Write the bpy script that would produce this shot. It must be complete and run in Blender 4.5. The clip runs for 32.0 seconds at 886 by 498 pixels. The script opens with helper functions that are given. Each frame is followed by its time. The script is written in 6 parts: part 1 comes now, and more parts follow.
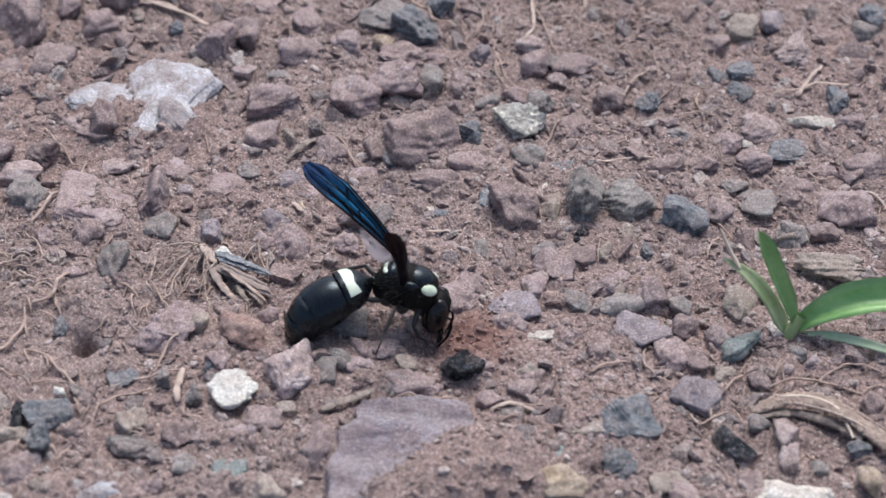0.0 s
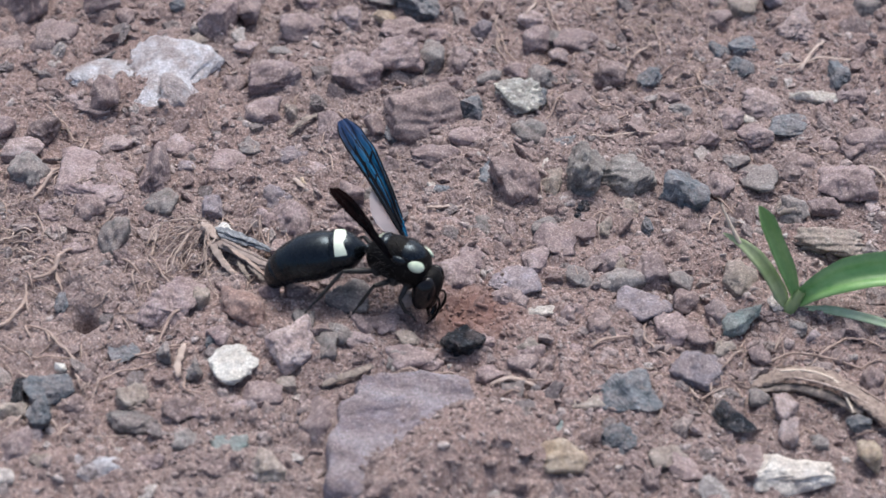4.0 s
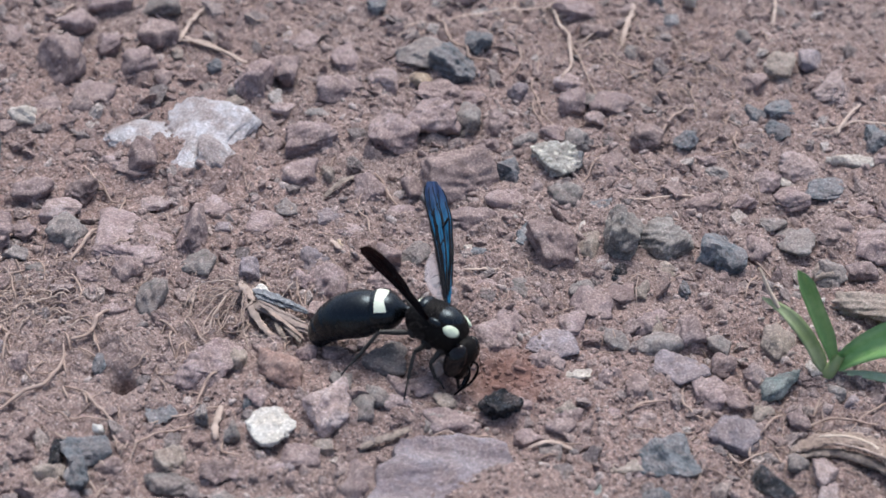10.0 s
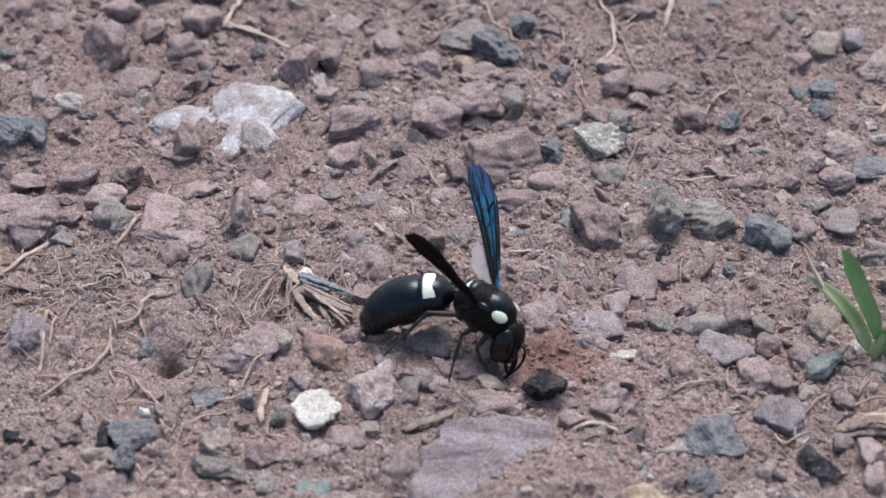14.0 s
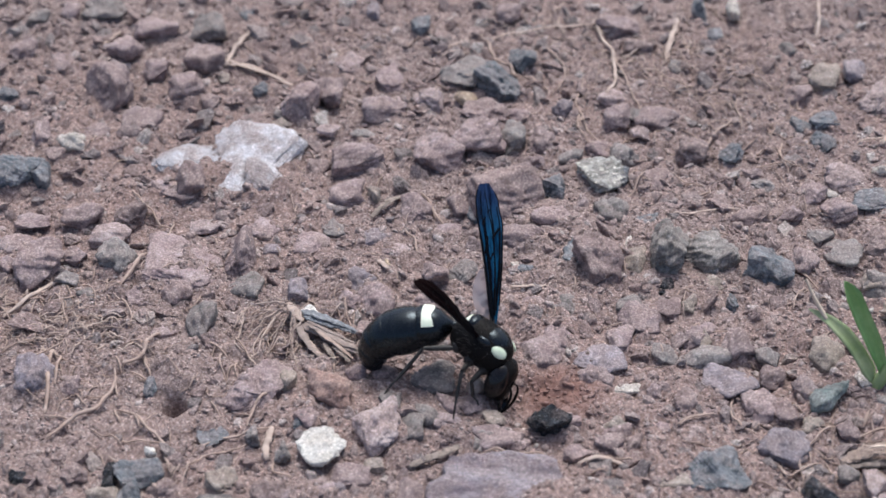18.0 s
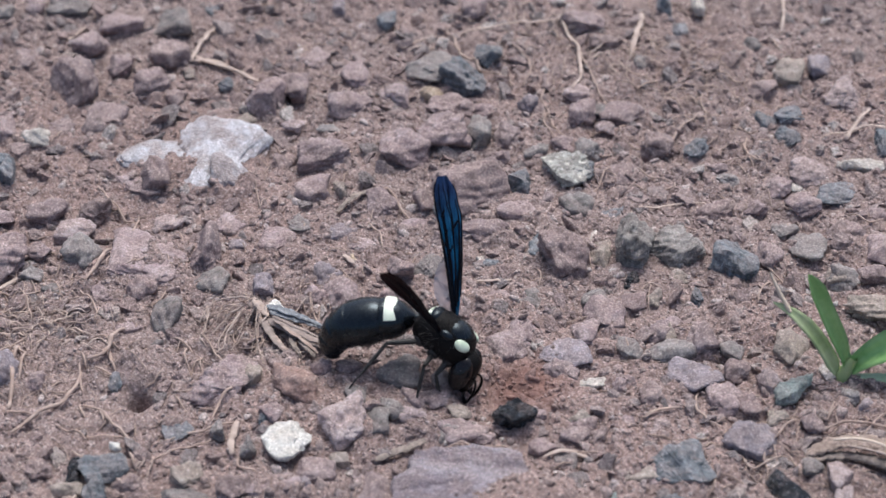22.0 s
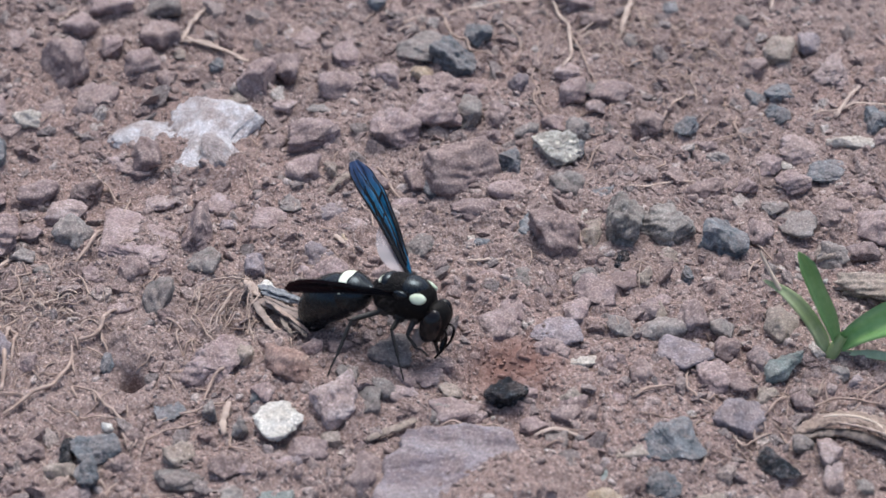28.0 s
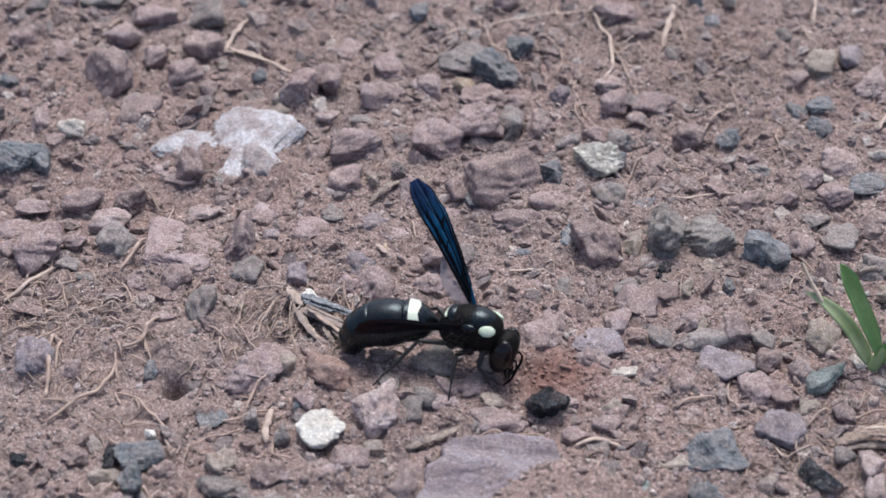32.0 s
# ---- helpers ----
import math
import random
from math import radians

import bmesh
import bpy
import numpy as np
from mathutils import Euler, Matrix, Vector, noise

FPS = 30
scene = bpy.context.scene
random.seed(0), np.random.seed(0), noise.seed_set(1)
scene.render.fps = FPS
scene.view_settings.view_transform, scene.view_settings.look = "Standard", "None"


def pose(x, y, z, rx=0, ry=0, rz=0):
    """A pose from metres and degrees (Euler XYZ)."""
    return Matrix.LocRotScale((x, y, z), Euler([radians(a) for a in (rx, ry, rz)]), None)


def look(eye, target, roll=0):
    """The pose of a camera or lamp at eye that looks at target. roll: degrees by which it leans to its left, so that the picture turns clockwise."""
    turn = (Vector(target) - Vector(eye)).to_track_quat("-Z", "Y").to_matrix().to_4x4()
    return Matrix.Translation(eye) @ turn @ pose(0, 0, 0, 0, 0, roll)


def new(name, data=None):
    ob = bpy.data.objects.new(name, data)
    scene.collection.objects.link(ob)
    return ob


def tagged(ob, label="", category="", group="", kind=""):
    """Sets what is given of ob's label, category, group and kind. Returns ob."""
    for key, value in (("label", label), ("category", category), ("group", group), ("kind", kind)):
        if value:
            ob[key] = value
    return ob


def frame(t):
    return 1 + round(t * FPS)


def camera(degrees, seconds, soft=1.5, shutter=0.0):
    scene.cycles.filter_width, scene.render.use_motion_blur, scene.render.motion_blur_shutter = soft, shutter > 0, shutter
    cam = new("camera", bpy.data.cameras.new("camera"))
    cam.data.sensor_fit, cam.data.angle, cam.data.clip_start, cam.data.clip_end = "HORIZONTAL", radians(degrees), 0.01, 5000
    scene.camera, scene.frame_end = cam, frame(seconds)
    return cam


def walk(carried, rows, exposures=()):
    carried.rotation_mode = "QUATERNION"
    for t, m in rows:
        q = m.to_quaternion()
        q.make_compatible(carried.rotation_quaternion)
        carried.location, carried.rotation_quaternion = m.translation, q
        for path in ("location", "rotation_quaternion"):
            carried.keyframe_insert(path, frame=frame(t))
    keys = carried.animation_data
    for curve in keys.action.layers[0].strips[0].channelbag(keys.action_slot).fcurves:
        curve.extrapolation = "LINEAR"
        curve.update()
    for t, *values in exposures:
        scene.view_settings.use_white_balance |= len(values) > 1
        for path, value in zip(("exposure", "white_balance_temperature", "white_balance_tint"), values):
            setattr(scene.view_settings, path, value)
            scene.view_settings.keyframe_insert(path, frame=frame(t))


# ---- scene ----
MM = 0.001
cam = camera(24.0, 32.0, soft=1.55)

# The hand-held camera: seconds, eye, target (millimetres), roll.
PATH = [
    (0, (0.387, -165.244, 124.519), (1.983, -1.092, -1.578), 2.13),
    (0.5, (0.025, -165.368, 124.544), (1.057, -0.576, -0.722), 2.04),
    (1, (0.015, -165.413, 124.260), (0.357, -0.542, -0.905), 1.92),
    (1.5, (-0.641, -165.410, 124.613), (-0.819, -0.670, -0.725), 1.96),
    (2, (-0.642, -165.686, 123.979), (-0.880, -0.706, -1.043), 1.99),
    (2.5, (-0.264, -165.624, 124.097), (1.660, -1.381, -1.878), 2.45),
    (4.5, (1.391, -165.223, 124.515), (1.167, -2.639, -3.608), 1.49),
    (5, (0.642, -164.868, 124.522), (-0.812, -2.437, -3.787), 1.21),
    (5.5, (0.612, -165.255, 124.344), (-1.910, -2.472, -3.501), 1.00),
    (6, (0.486, -164.842, 124.634), (-2.369, -1.856, -2.945), 0.98),
    (6.5, (0.569, -164.896, 124.463), (-1.291, -1.372, -2.444), 1.16),
    (7, (0.559, -164.906, 124.653), (-1.658, -1.335, -2.188), 1.19),
    (7.5, (0.495, -164.882, 124.391), (-1.079, -1.488, -2.688), 1.34),
    (8, (0.579, -164.914, 124.932), (-1.094, -1.262, -1.812), 1.51),
    (8.5, (0.694, -165.050, 124.827), (-1.219, 0.540, 0.629), 1.44),
    (9, (0.191, -165.177, 124.629), (-1.125, 0.877, 1.043), 1.59),
    (9.5, (-0.075, -165.291, 124.581), (-1.970, 0.483, 0.627), 1.50),
    (10, (-0.193, -165.140, 124.751), (-1.893, 1.065, 1.372), 1.59),
    (10.5, (-0.357, -165.548, 124.467), (-0.654, 1.801, 2.634), 1.89),
    (11, (-0.365, -165.610, 124.667), (-0.538, 2.021, 3.223), 1.92),
    (11.5, (-0.508, -165.866, 124.744), (-1.909, 1.233, 2.577), 1.52),
    (12, (0.133, -165.508, 124.939), (-2.818, 0.794, 1.717), 1.08),
    (12.5, (0.501, -165.286, 124.832), (-2.297, 0.949, 1.515), 0.86),
    (13, (0.111, -165.413, 124.483), (-2.910, 1.150, 1.613), 0.72),
    (13.5, (0.278, -165.325, 124.635), (-4.539, 0.710, 1.111), 0.31),
    (14, (0.453, -165.693, 124.725), (-6.185, -0.480, 0.188), 0.08),
    (14.5, (0.831, -165.532, 124.888), (-5.042, -1.036, -0.632), 0.26),
    (15, (0.903, -165.278, 124.664), (-4.652, 0.187, 0.408), 0.21),
    (15.5, (0.383, -165.778, 124.564), (-6.982, 0.230, 1.128), -0.34),
    (17.5, (0.836, -165.727, 125.522), (-6.954, 0.609, 2.556), -0.51),
    (18, (0.741, -165.851, 125.197), (-6.565, 1.292, 3.299), -0.65),
    (18.5, (1.377, -165.922, 125.183), (-6.179, 0.943, 2.921), -0.94),
    (19, (1.133, -165.828, 125.300), (-5.588, 0.531, 2.302), -0.68),
    (19.5, (1.149, -165.829, 125.253), (-5.140, 0.578, 2.297), -0.42),
    (20, (1.484, -165.793, 125.199), (-4.429, 0.860, 2.558), -0.43),
    (20.5, (1.304, -165.980, 125.036), (-5.092, 1.048, 2.932), -0.70),
    (21, (1.300, -166.154, 125.152), (-5.380, 1.251, 3.578), -0.87),
    (21.5, (0.992, -166.307, 125.093), (-5.018, 1.136, 3.537), -0.55),
    (22, (1.163, -166.167, 124.808), (-3.128, 1.050, 2.871), -0.16),
    (22.5, (1.264, -166.256, 124.998), (-1.099, 0.692, 2.639), 0.23),
    (23, (1.359, -166.146, 125.064), (-1.751, 0.186, 1.886), -0.01),
    (23.5, (0.835, -166.191, 125.044), (-3.890, 0.503, 2.408), -0.42),
    (24, (1.253, -166.279, 125.050), (-3.833, 0.447, 2.470), -0.52),
    (24.5, (1.362, -166.189, 124.906), (-2.872, 0.562, 2.328), -0.20),
    (25, (1.698, -166.333, 124.965), (-0.501, 0.787, 2.837), 0.04),
    (25.5, (1.881, -166.356, 124.643), (-0.539, 0.462, 2.109), -0.04),
    (26, (1.563, -166.206, 125.064), (-2.123, -0.015, 1.710), -0.39),
    (26.5, (1.882, -166.405, 124.806), (-1.558, -0.462, 1.113), -0.31),
    (28.5, (1.350, -166.474, 125.213), (-2.762, -0.482, 1.607), -0.39),
    (29, (1.234, -166.668, 125.256), (-4.908, -0.243, 2.316), -0.82),
    (29.5, (1.290, -166.941, 125.378), (-4.075, -0.361, 2.612), -0.53),
    (30, (1.391, -166.942, 125.326), (-3.746, -0.230, 2.732), -0.37),
    (30.5, (1.351, -167.222, 125.202), (-4.074, -0.366, 2.816), -0.40),
    (31, (1.079, -166.940, 125.358), (-4.963, -0.024, 3.081), -0.54),
    (31.5, (0.548, -167.229, 125.369), (-5.004, -0.411, 2.935), -0.42),
    (32, (0.693, -167.298, 125.125), (-6.330, -0.528, 2.702), -0.67),
]
walk(cam, [(t, look(Vector(eye) * MM, Vector(target) * MM, roll)) for t, eye, target, roll in PATH],
     exposures=[(0.0, 0.475, 6150, 8), (32.0, 0.475, 6150, 8)])

cam.data.dof.use_dof, cam.data.dof.focus_distance, cam.data.dof.aperture_fstop = True, 0.205, 48.0

# ---- light: a bright overcast sky, with the brightest part behind the scene ----
SUN_ELEVATION, SUN_AZIMUTH = 66.0, 12.0
world = bpy.data.worlds.new("overcast_sky")
scene.world = world
world.use_nodes = True
wn, wl = world.node_tree.nodes, world.node_tree.links
sky = wn.new("ShaderNodeTexSky")
sky.sky_type = "NISHITA"
sky.sun_disc = False
sky.sun_elevation, sky.sun_rotation = radians(SUN_ELEVATION), radians(SUN_AZIMUTH)
sky.dust_density, sky.air_density, sky.ozone_density = 4.5, 0.75, 0.6
wl.new(sky.outputs[0], wn["Background"].inputs["Color"])
wn["Background"].inputs["Strength"].default_value = 0.15
sun = new("sun", bpy.data.lights.new("sun", "SUN"))
sun.data.energy, sun.data.angle, sun.data.color = 1.8, radians(30), (1.0, 0.962, 0.91)
away = Vector((math.sin(radians(SUN_AZIMUTH)) * math.cos(radians(SUN_ELEVATION)),
               math.cos(radians(SUN_AZIMUTH)) * math.cos(radians(SUN_ELEVATION)), math.sin(radians(SUN_ELEVATION))))
sun.matrix_basis = look(away * 3, (0, 0, 0))


# ---- materials ----
def ramp(nt, fac, stops, tint=(1.0, 1.0, 1.0)):
    node = nt.nodes.new("ShaderNodeValToRGB")
    while len(node.color_ramp.elements) < len(stops):
        node.color_ramp.elements.new(0.5)
    for el, (at, col) in zip(node.color_ramp.elements, stops):
        el.position, el.color = at, (*(c * f for c, f in zip(col, tint)), 1)
    nt.links.new(fac, node.inputs[0])
    return node.outputs[0]


def noise_node(nt, vector, scale, detail=4.0, rough=0.6):
    node = nt.nodes.new("ShaderNodeTexNoise")
    node.inputs["Scale"].default_value, node.inputs["Detail"].default_value = scale, detail
    node.inputs["Roughness"].default_value = rough
    nt.links.new(vector, node.inputs["Vector"])
    return node.outputs["Fac"]


def mixed(nt, fac, a, b, blend="MIX"):
    node = nt.nodes.new("ShaderNodeMix")
    node.data_type, node.blend_type = "RGBA", blend
    for value, slot in ((fac, 0), (a, 6), (b, 7)):
        if isinstance(value, (int, float)):
            node.inputs[slot].default_value = value
        elif isinstance(value, tuple):
            node.inputs[slot].default_value = (*value, 1)
        else:
            nt.links.new(value, node.inputs[slot])
    return node.outputs[2]


def mapped(nt, value, lo, hi, to_lo, to_hi):
    node = nt.nodes.new("ShaderNodeMapRange")
    for slot, v in zip((1, 2, 3, 4), (lo, hi, to_lo, to_hi)):
        node.inputs[slot].default_value = v
    nt.links.new(value, node.inputs[0])
    return node.outputs[0]


def start_material(name):
    mat = bpy.data.materials.new(name)
    mat.use_nodes = True
    return mat, mat.node_tree, mat.node_tree.nodes["Principled BSDF"]


def bump(nt, shader, height, distance, strength=0.6):
    node = nt.nodes.new("ShaderNodeBump")
    node.inputs["Distance"].default_value, node.inputs["Strength"].default_value = distance, strength
    nt.links.new(height, node.inputs["Height"])
    nt.links.new(node.outputs[0], shader.inputs["Normal"])


def place_of(nt, random_shift=True):
    """Object coordinates, shifted piece by piece."""
    coord = nt.nodes.new("ShaderNodeTexCoord").outputs["Object"]
    if not random_shift:
        return coord, None
    info = nt.nodes.new("ShaderNodeObjectInfo").outputs["Random"]
    add = nt.nodes.new("ShaderNodeVectorMath")
    nt.links.new(coord, add.inputs[0])
    nt.links.new(info, add.inputs[1])
    return add.outputs[0], info


SOIL = (0.25, 0.188, 0.172)
EARTH = (0.765, 0.782, 0.80)
TINT = (0.84, 0.885, 0.925)


def speckled(nt, vec, col, much):
    """Fine light and dark grains over a colour, with white flecks and painted glints."""
    dots = noise_node(nt, vec, 4600, 3, 0.75)
    return mixed(nt, much, col, ramp(nt, dots, [(0.30, (0.25, 0.25, 0.25)), (0.48, (0.92, 0.92, 0.92)), (0.59, (1.35, 1.33, 1.33)), (0.69, (2.6, 2.5, 2.45))]), "MULTIPLY")


def rock_material(name, dark, mid, light, grain=2600.0, patch=520.0, rough=0.85, dust=0.7, speck=None, bands=0.0, relief=0.00035, caked=(0.50, 0.64), gloss=0.35, cake=700):
    mat, nt, sh = start_material(name)
    vec, rnd = place_of(nt)
    dark, mid, light = (tuple(c * f for c, f in zip(tone, TINT)) for tone in (dark, mid, light))
    fine, broad = noise_node(nt, vec, grain, 5, 0.7), noise_node(nt, vec, patch, 3, 0.55)
    col = ramp(nt, broad, [(0.30, dark), (0.5, mid), (0.70, light)])
    col = mixed(nt, mapped(nt, fine, 0.35, 0.65, 0.0, 0.75), col, ramp(nt, fine, [(0.3, dark), (0.55, mid), (0.72, light)]))
    if bands:
        wave = nt.nodes.new("ShaderNodeTexWave")
        wave.bands_direction = "Y"
        wave.inputs["Scale"].default_value, wave.inputs["Distortion"].default_value = bands, 6.0
        wave.inputs["Detail"].default_value, wave.inputs["Detail Scale"].default_value = 4.0, 2.0
        nt.links.new(vec, wave.inputs["Vector"])
        col = mixed(nt, mapped(nt, wave.outputs["Fac"], 0.2, 0.9, 0.0, 0.28 if bands > 200 else 0.7), col, light)
    if speck:
        cells = nt.nodes.new("ShaderNodeTexVoronoi")
        cells.inputs["Scale"].default_value = 900
        nt.links.new(vec, cells.inputs["Vector"])
        col = mixed(nt, mapped(nt, cells.outputs["Distance"], 0.18, 0.30, 1.0, 0.0), col, speck)
    shade = mapped(nt, rnd, 0, 1, 0.78, 1.18)
    tone = nt.nodes.new("ShaderNodeHueSaturation")
    nt.links.new(shade, tone.inputs["Value"])
    nt.links.new(col, tone.inputs["Color"])
    col = tone.outputs[0]
    pits = noise_node(nt, vec, 1300, 6, 0.75)
    col = mixed(nt, mapped(nt, pits, 0.56, 0.70, 0.0, 0.55), col, tuple(min(0.85, c * 1.35 + 0.02) for c in light))
    col = mixed(nt, mapped(nt, pits, 0.44, 0.30, 0.0, 0.6), col, tuple(c * 0.7 for c in dark))
    smear = noise_node(nt, vec, cake, 6, 0.7)
    grit = noise_node(nt, vec, 3600, 5, 0.8)
    crust = ramp(nt, grit, [(0.32, (0.17, 0.118, 0.103)), (0.48, SOIL), (0.66, (0.60, 0.50, 0.465))])
    split = nt.nodes.new("ShaderNodeSeparateXYZ")
    nt.links.new(nt.nodes.new("ShaderNodeNewGeometry").outputs["Normal"], split.inputs[0])
    lying = nt.nodes.new("ShaderNodeMath")
    lying.operation = "MULTIPLY_ADD"
    lying.inputs[1].default_value = 0.10
    nt.links.new(split.outputs[2], lying.inputs[0])
    nt.links.new(smear, lying.inputs[2])
    col = mixed(nt, mapped(nt, lying.outputs[0], *caked, 0.0, 0.8 * dust), col, crust)
    col = speckled(nt, vec, col, 0.55)
    nt.links.new(col, sh.inputs["Base Color"])
    nt.links.new(mapped(nt, fine, 0.3, 0.7, rough - 0.1, min(1, rough + 0.1)), sh.inputs["Roughness"])
    sh.inputs["Specular IOR Level"].default_value = gloss
    bump(nt, sh, mixed(nt, 0.35, mixed(nt, 0.5, pits, broad), grit), relief * 1.1, 0.9)
    return mat


ROCKS = {
    "mauve": rock_material("mauve_sandstone", (0.165, 0.11, 0.107), (0.29, 0.21, 0.203), (0.45, 0.36, 0.345)),
    "rose": rock_material("pale_rose_stone", (0.27, 0.19, 0.175), (0.42, 0.32, 0.30), (0.57, 0.475, 0.45)),
    "brown": rock_material("red_brown_stone", (0.135, 0.092, 0.085), (0.235, 0.165, 0.153), (0.38, 0.30, 0.28)),
    "purple": rock_material("purple_grey_stone", (0.16, 0.128, 0.135), (0.265, 0.222, 0.235), (0.40, 0.35, 0.365), dust=0.45),
    "grey": rock_material("grey_stone", (0.13, 0.115, 0.105), (0.23, 0.20, 0.185), (0.35, 0.315, 0.29), dust=0.4),
    "granite": rock_material("speckled_grey_stone", (0.15, 0.13, 0.118), (0.285, 0.255, 0.23), (0.46, 0.42, 0.38), grain=3000, dust=0.3, relief=0.0006),
    "tan": rock_material("tan_stone", (0.22, 0.17, 0.13), (0.35, 0.285, 0.235), (0.46, 0.39, 0.33), dust=0.4),
    "ochre": rock_material("ochre_stone", (0.28, 0.19, 0.12), (0.42, 0.32, 0.22), (0.55, 0.46, 0.35), dust=0.4),
    "ochrerose": rock_material("orange_pink_stone", (0.22, 0.125, 0.10), (0.36, 0.225, 0.185), (0.52, 0.39, 0.34), dust=0.35),
    "slate": rock_material("blue_grey_slate", (0.045, 0.054, 0.062), (0.115, 0.127, 0.138), (0.27, 0.272, 0.28), rough=0.6, dust=0.35, bands=420),
    "slategreen": rock_material("grey_green_slate", (0.10, 0.13, 0.12), (0.21, 0.25, 0.232), (0.37, 0.40, 0.375), rough=0.65, dust=0.25, bands=420),
    "black": rock_material("black_slag", (0.006, 0.007, 0.009), (0.017, 0.020, 0.026), (0.105, 0.112, 0.125), patch=900.0, rough=0.22, dust=0.35, relief=0.0012, caked=(0.58, 0.68), gloss=0.6),
    "quartz": rock_material("lilac_grey_quartz", (0.36, 0.31, 0.30), (0.62, 0.58, 0.585), (0.88, 0.86, 0.87), rough=0.5, dust=0.9, grain=700, patch=260, relief=0.0009, caked=(0.52, 0.66), cake=330),
    "chalk": rock_material("chalky_stone", (0.44, 0.37, 0.30), (0.64, 0.565, 0.485), (0.84, 0.77, 0.68), dust=0.3),
    "white": rock_material("white_limestone", (0.60, 0.53, 0.44), (0.80, 0.74, 0.66), (0.87, 0.83, 0.77), dust=0.15, relief=0.0005),
    "speckle": rock_material("lichen_grey_stone", (0.26, 0.235, 0.20), (0.56, 0.52, 0.455), (0.86, 0.82, 0.72), dust=0.2, speck=(0.82, 0.80, 0.70), relief=0.0006),
    "slab": rock_material("banded_purple_slab", (0.160, 0.126, 0.142), (0.255, 0.205, 0.226), (0.47, 0.41, 0.43), dust=0.5, bands=75, grain=1800, relief=0.0007),
}
ROCK_LABELS = {
    "mauve": "mauve sandstone pebble half sunk in the soil",
    "rose": "pale rose stone with dusty broken faces",
    "brown": "dark red-brown stone with a shaded underside",
    "purple": "smooth purple-grey stone lying in the soil",
    "grey": "dusty grey angular stone among the gravel",
    "granite": "rough grey gritty rock with a dark cleft",
    "tan": "tan crumbly stone dusted with red soil",
    "ochre": "yellowish ochre stone chip in the gravel",
    "ochrerose": "orange-pink rounded stone half buried in soil",
    "slate": "blue-grey slate chip with layered faces",
    "slategreen": "grey-green flat slate chip tilted on the soil",
    "black": "black glassy slag chip on the red soil",
    "quartz": "mottled lilac-grey quartz lump partly buried in soil",
    "chalk": "chalky off-white stone with worn edges",
    "white": "bright white limestone pebble on the soil",
    "speckle": "white and grey speckled lichen-covered stone",
    "slab": "wide flat purple slab with pale bands",
}


def dug(nt, vec, col):
    """Freshly dug, redder soil before the wasp."""
    far = nt.nodes.new("ShaderNodeVectorMath")
    far.operation = "DISTANCE"
    nt.links.new(vec, far.inputs[0])
    far.inputs[1].default_value = (0.0048, -0.0165, 0.0)
    return mixed(nt, mapped(nt, far.outputs["Value"], 0.0018, 0.0055, 0.72, 0.0), col, (0.20, 0.105, 0.085))


soil_mat, nt, sh = start_material("red_brown_soil")
vec, _ = place_of(nt, False)
broad, crumb, fine = noise_node(nt, vec, 55, 4), noise_node(nt, vec, 420, 5, 0.7), noise_node(nt, vec, 2600, 6, 0.75)
col = ramp(nt, broad, [(0.3, (0.22, 0.155, 0.137)), (0.5, (0.29, 0.213, 0.191)), (0.72, (0.355, 0.275, 0.25))], EARTH)
col = mixed(nt, 0.55, col, ramp(nt, crumb, [(0.28, (0.115, 0.077, 0.066)), (0.5, (0.25, 0.182, 0.163)), (0.72, (0.42, 0.34, 0.315))], EARTH))
col = mixed(nt, 0.6, col, ramp(nt, fine, [(0.34, (0.15, 0.105, 0.092)), (0.47, (0.28, 0.207, 0.186)), (0.55, (0.40, 0.313, 0.287)), (0.66, (0.70, 0.61, 0.57))], EARTH))
red = noise_node(nt, vec, 24, 2)
col = mixed(nt, mapped(nt, red, 0.42, 0.60, 0.0, 0.35), col, (1.0, 0.86, 0.82), "MULTIPLY")
col = dug(nt, vec, speckled(nt, vec, col, 0.8))
nt.links.new(col, sh.inputs["Base Color"])
sh.inputs["Roughness"].default_value, sh.inputs["Specular IOR Level"].default_value = 0.95, 0.2
bump(nt, sh, mixed(nt, 0.4, crumb, fine), 0.0004, 0.8)


def crumb_material(name, stops, rough=0.92):
    """Loose grains in one mesh: the colour goes grain by grain."""
    mat, nt, sh = start_material(name)
    vec, _ = place_of(nt, False)
    island = nt.nodes.new("ShaderNodeNewGeometry").outputs["Random Per Island"]
    grain = noise_node(nt, vec, 2400, 6, 0.75)
    col = ramp(nt, island, stops, EARTH)
    col = mixed(nt, 0.5, col, ramp(nt, grain, [(0.3, (0.15, 0.108, 0.096)), (0.48, (0.29, 0.218, 0.198)), (0.66, (0.52, 0.44, 0.41))], EARTH))
    col = dug(nt, vec, speckled(nt, vec, col, 0.8))
    nt.links.new(col, sh.inputs["Base Color"])
    sh.inputs["Roughness"].default_value, sh.inputs["Specular IOR Level"].default_value = rough, 0.25
    bump(nt, sh, grain, 0.0002, 0.7)
    return mat


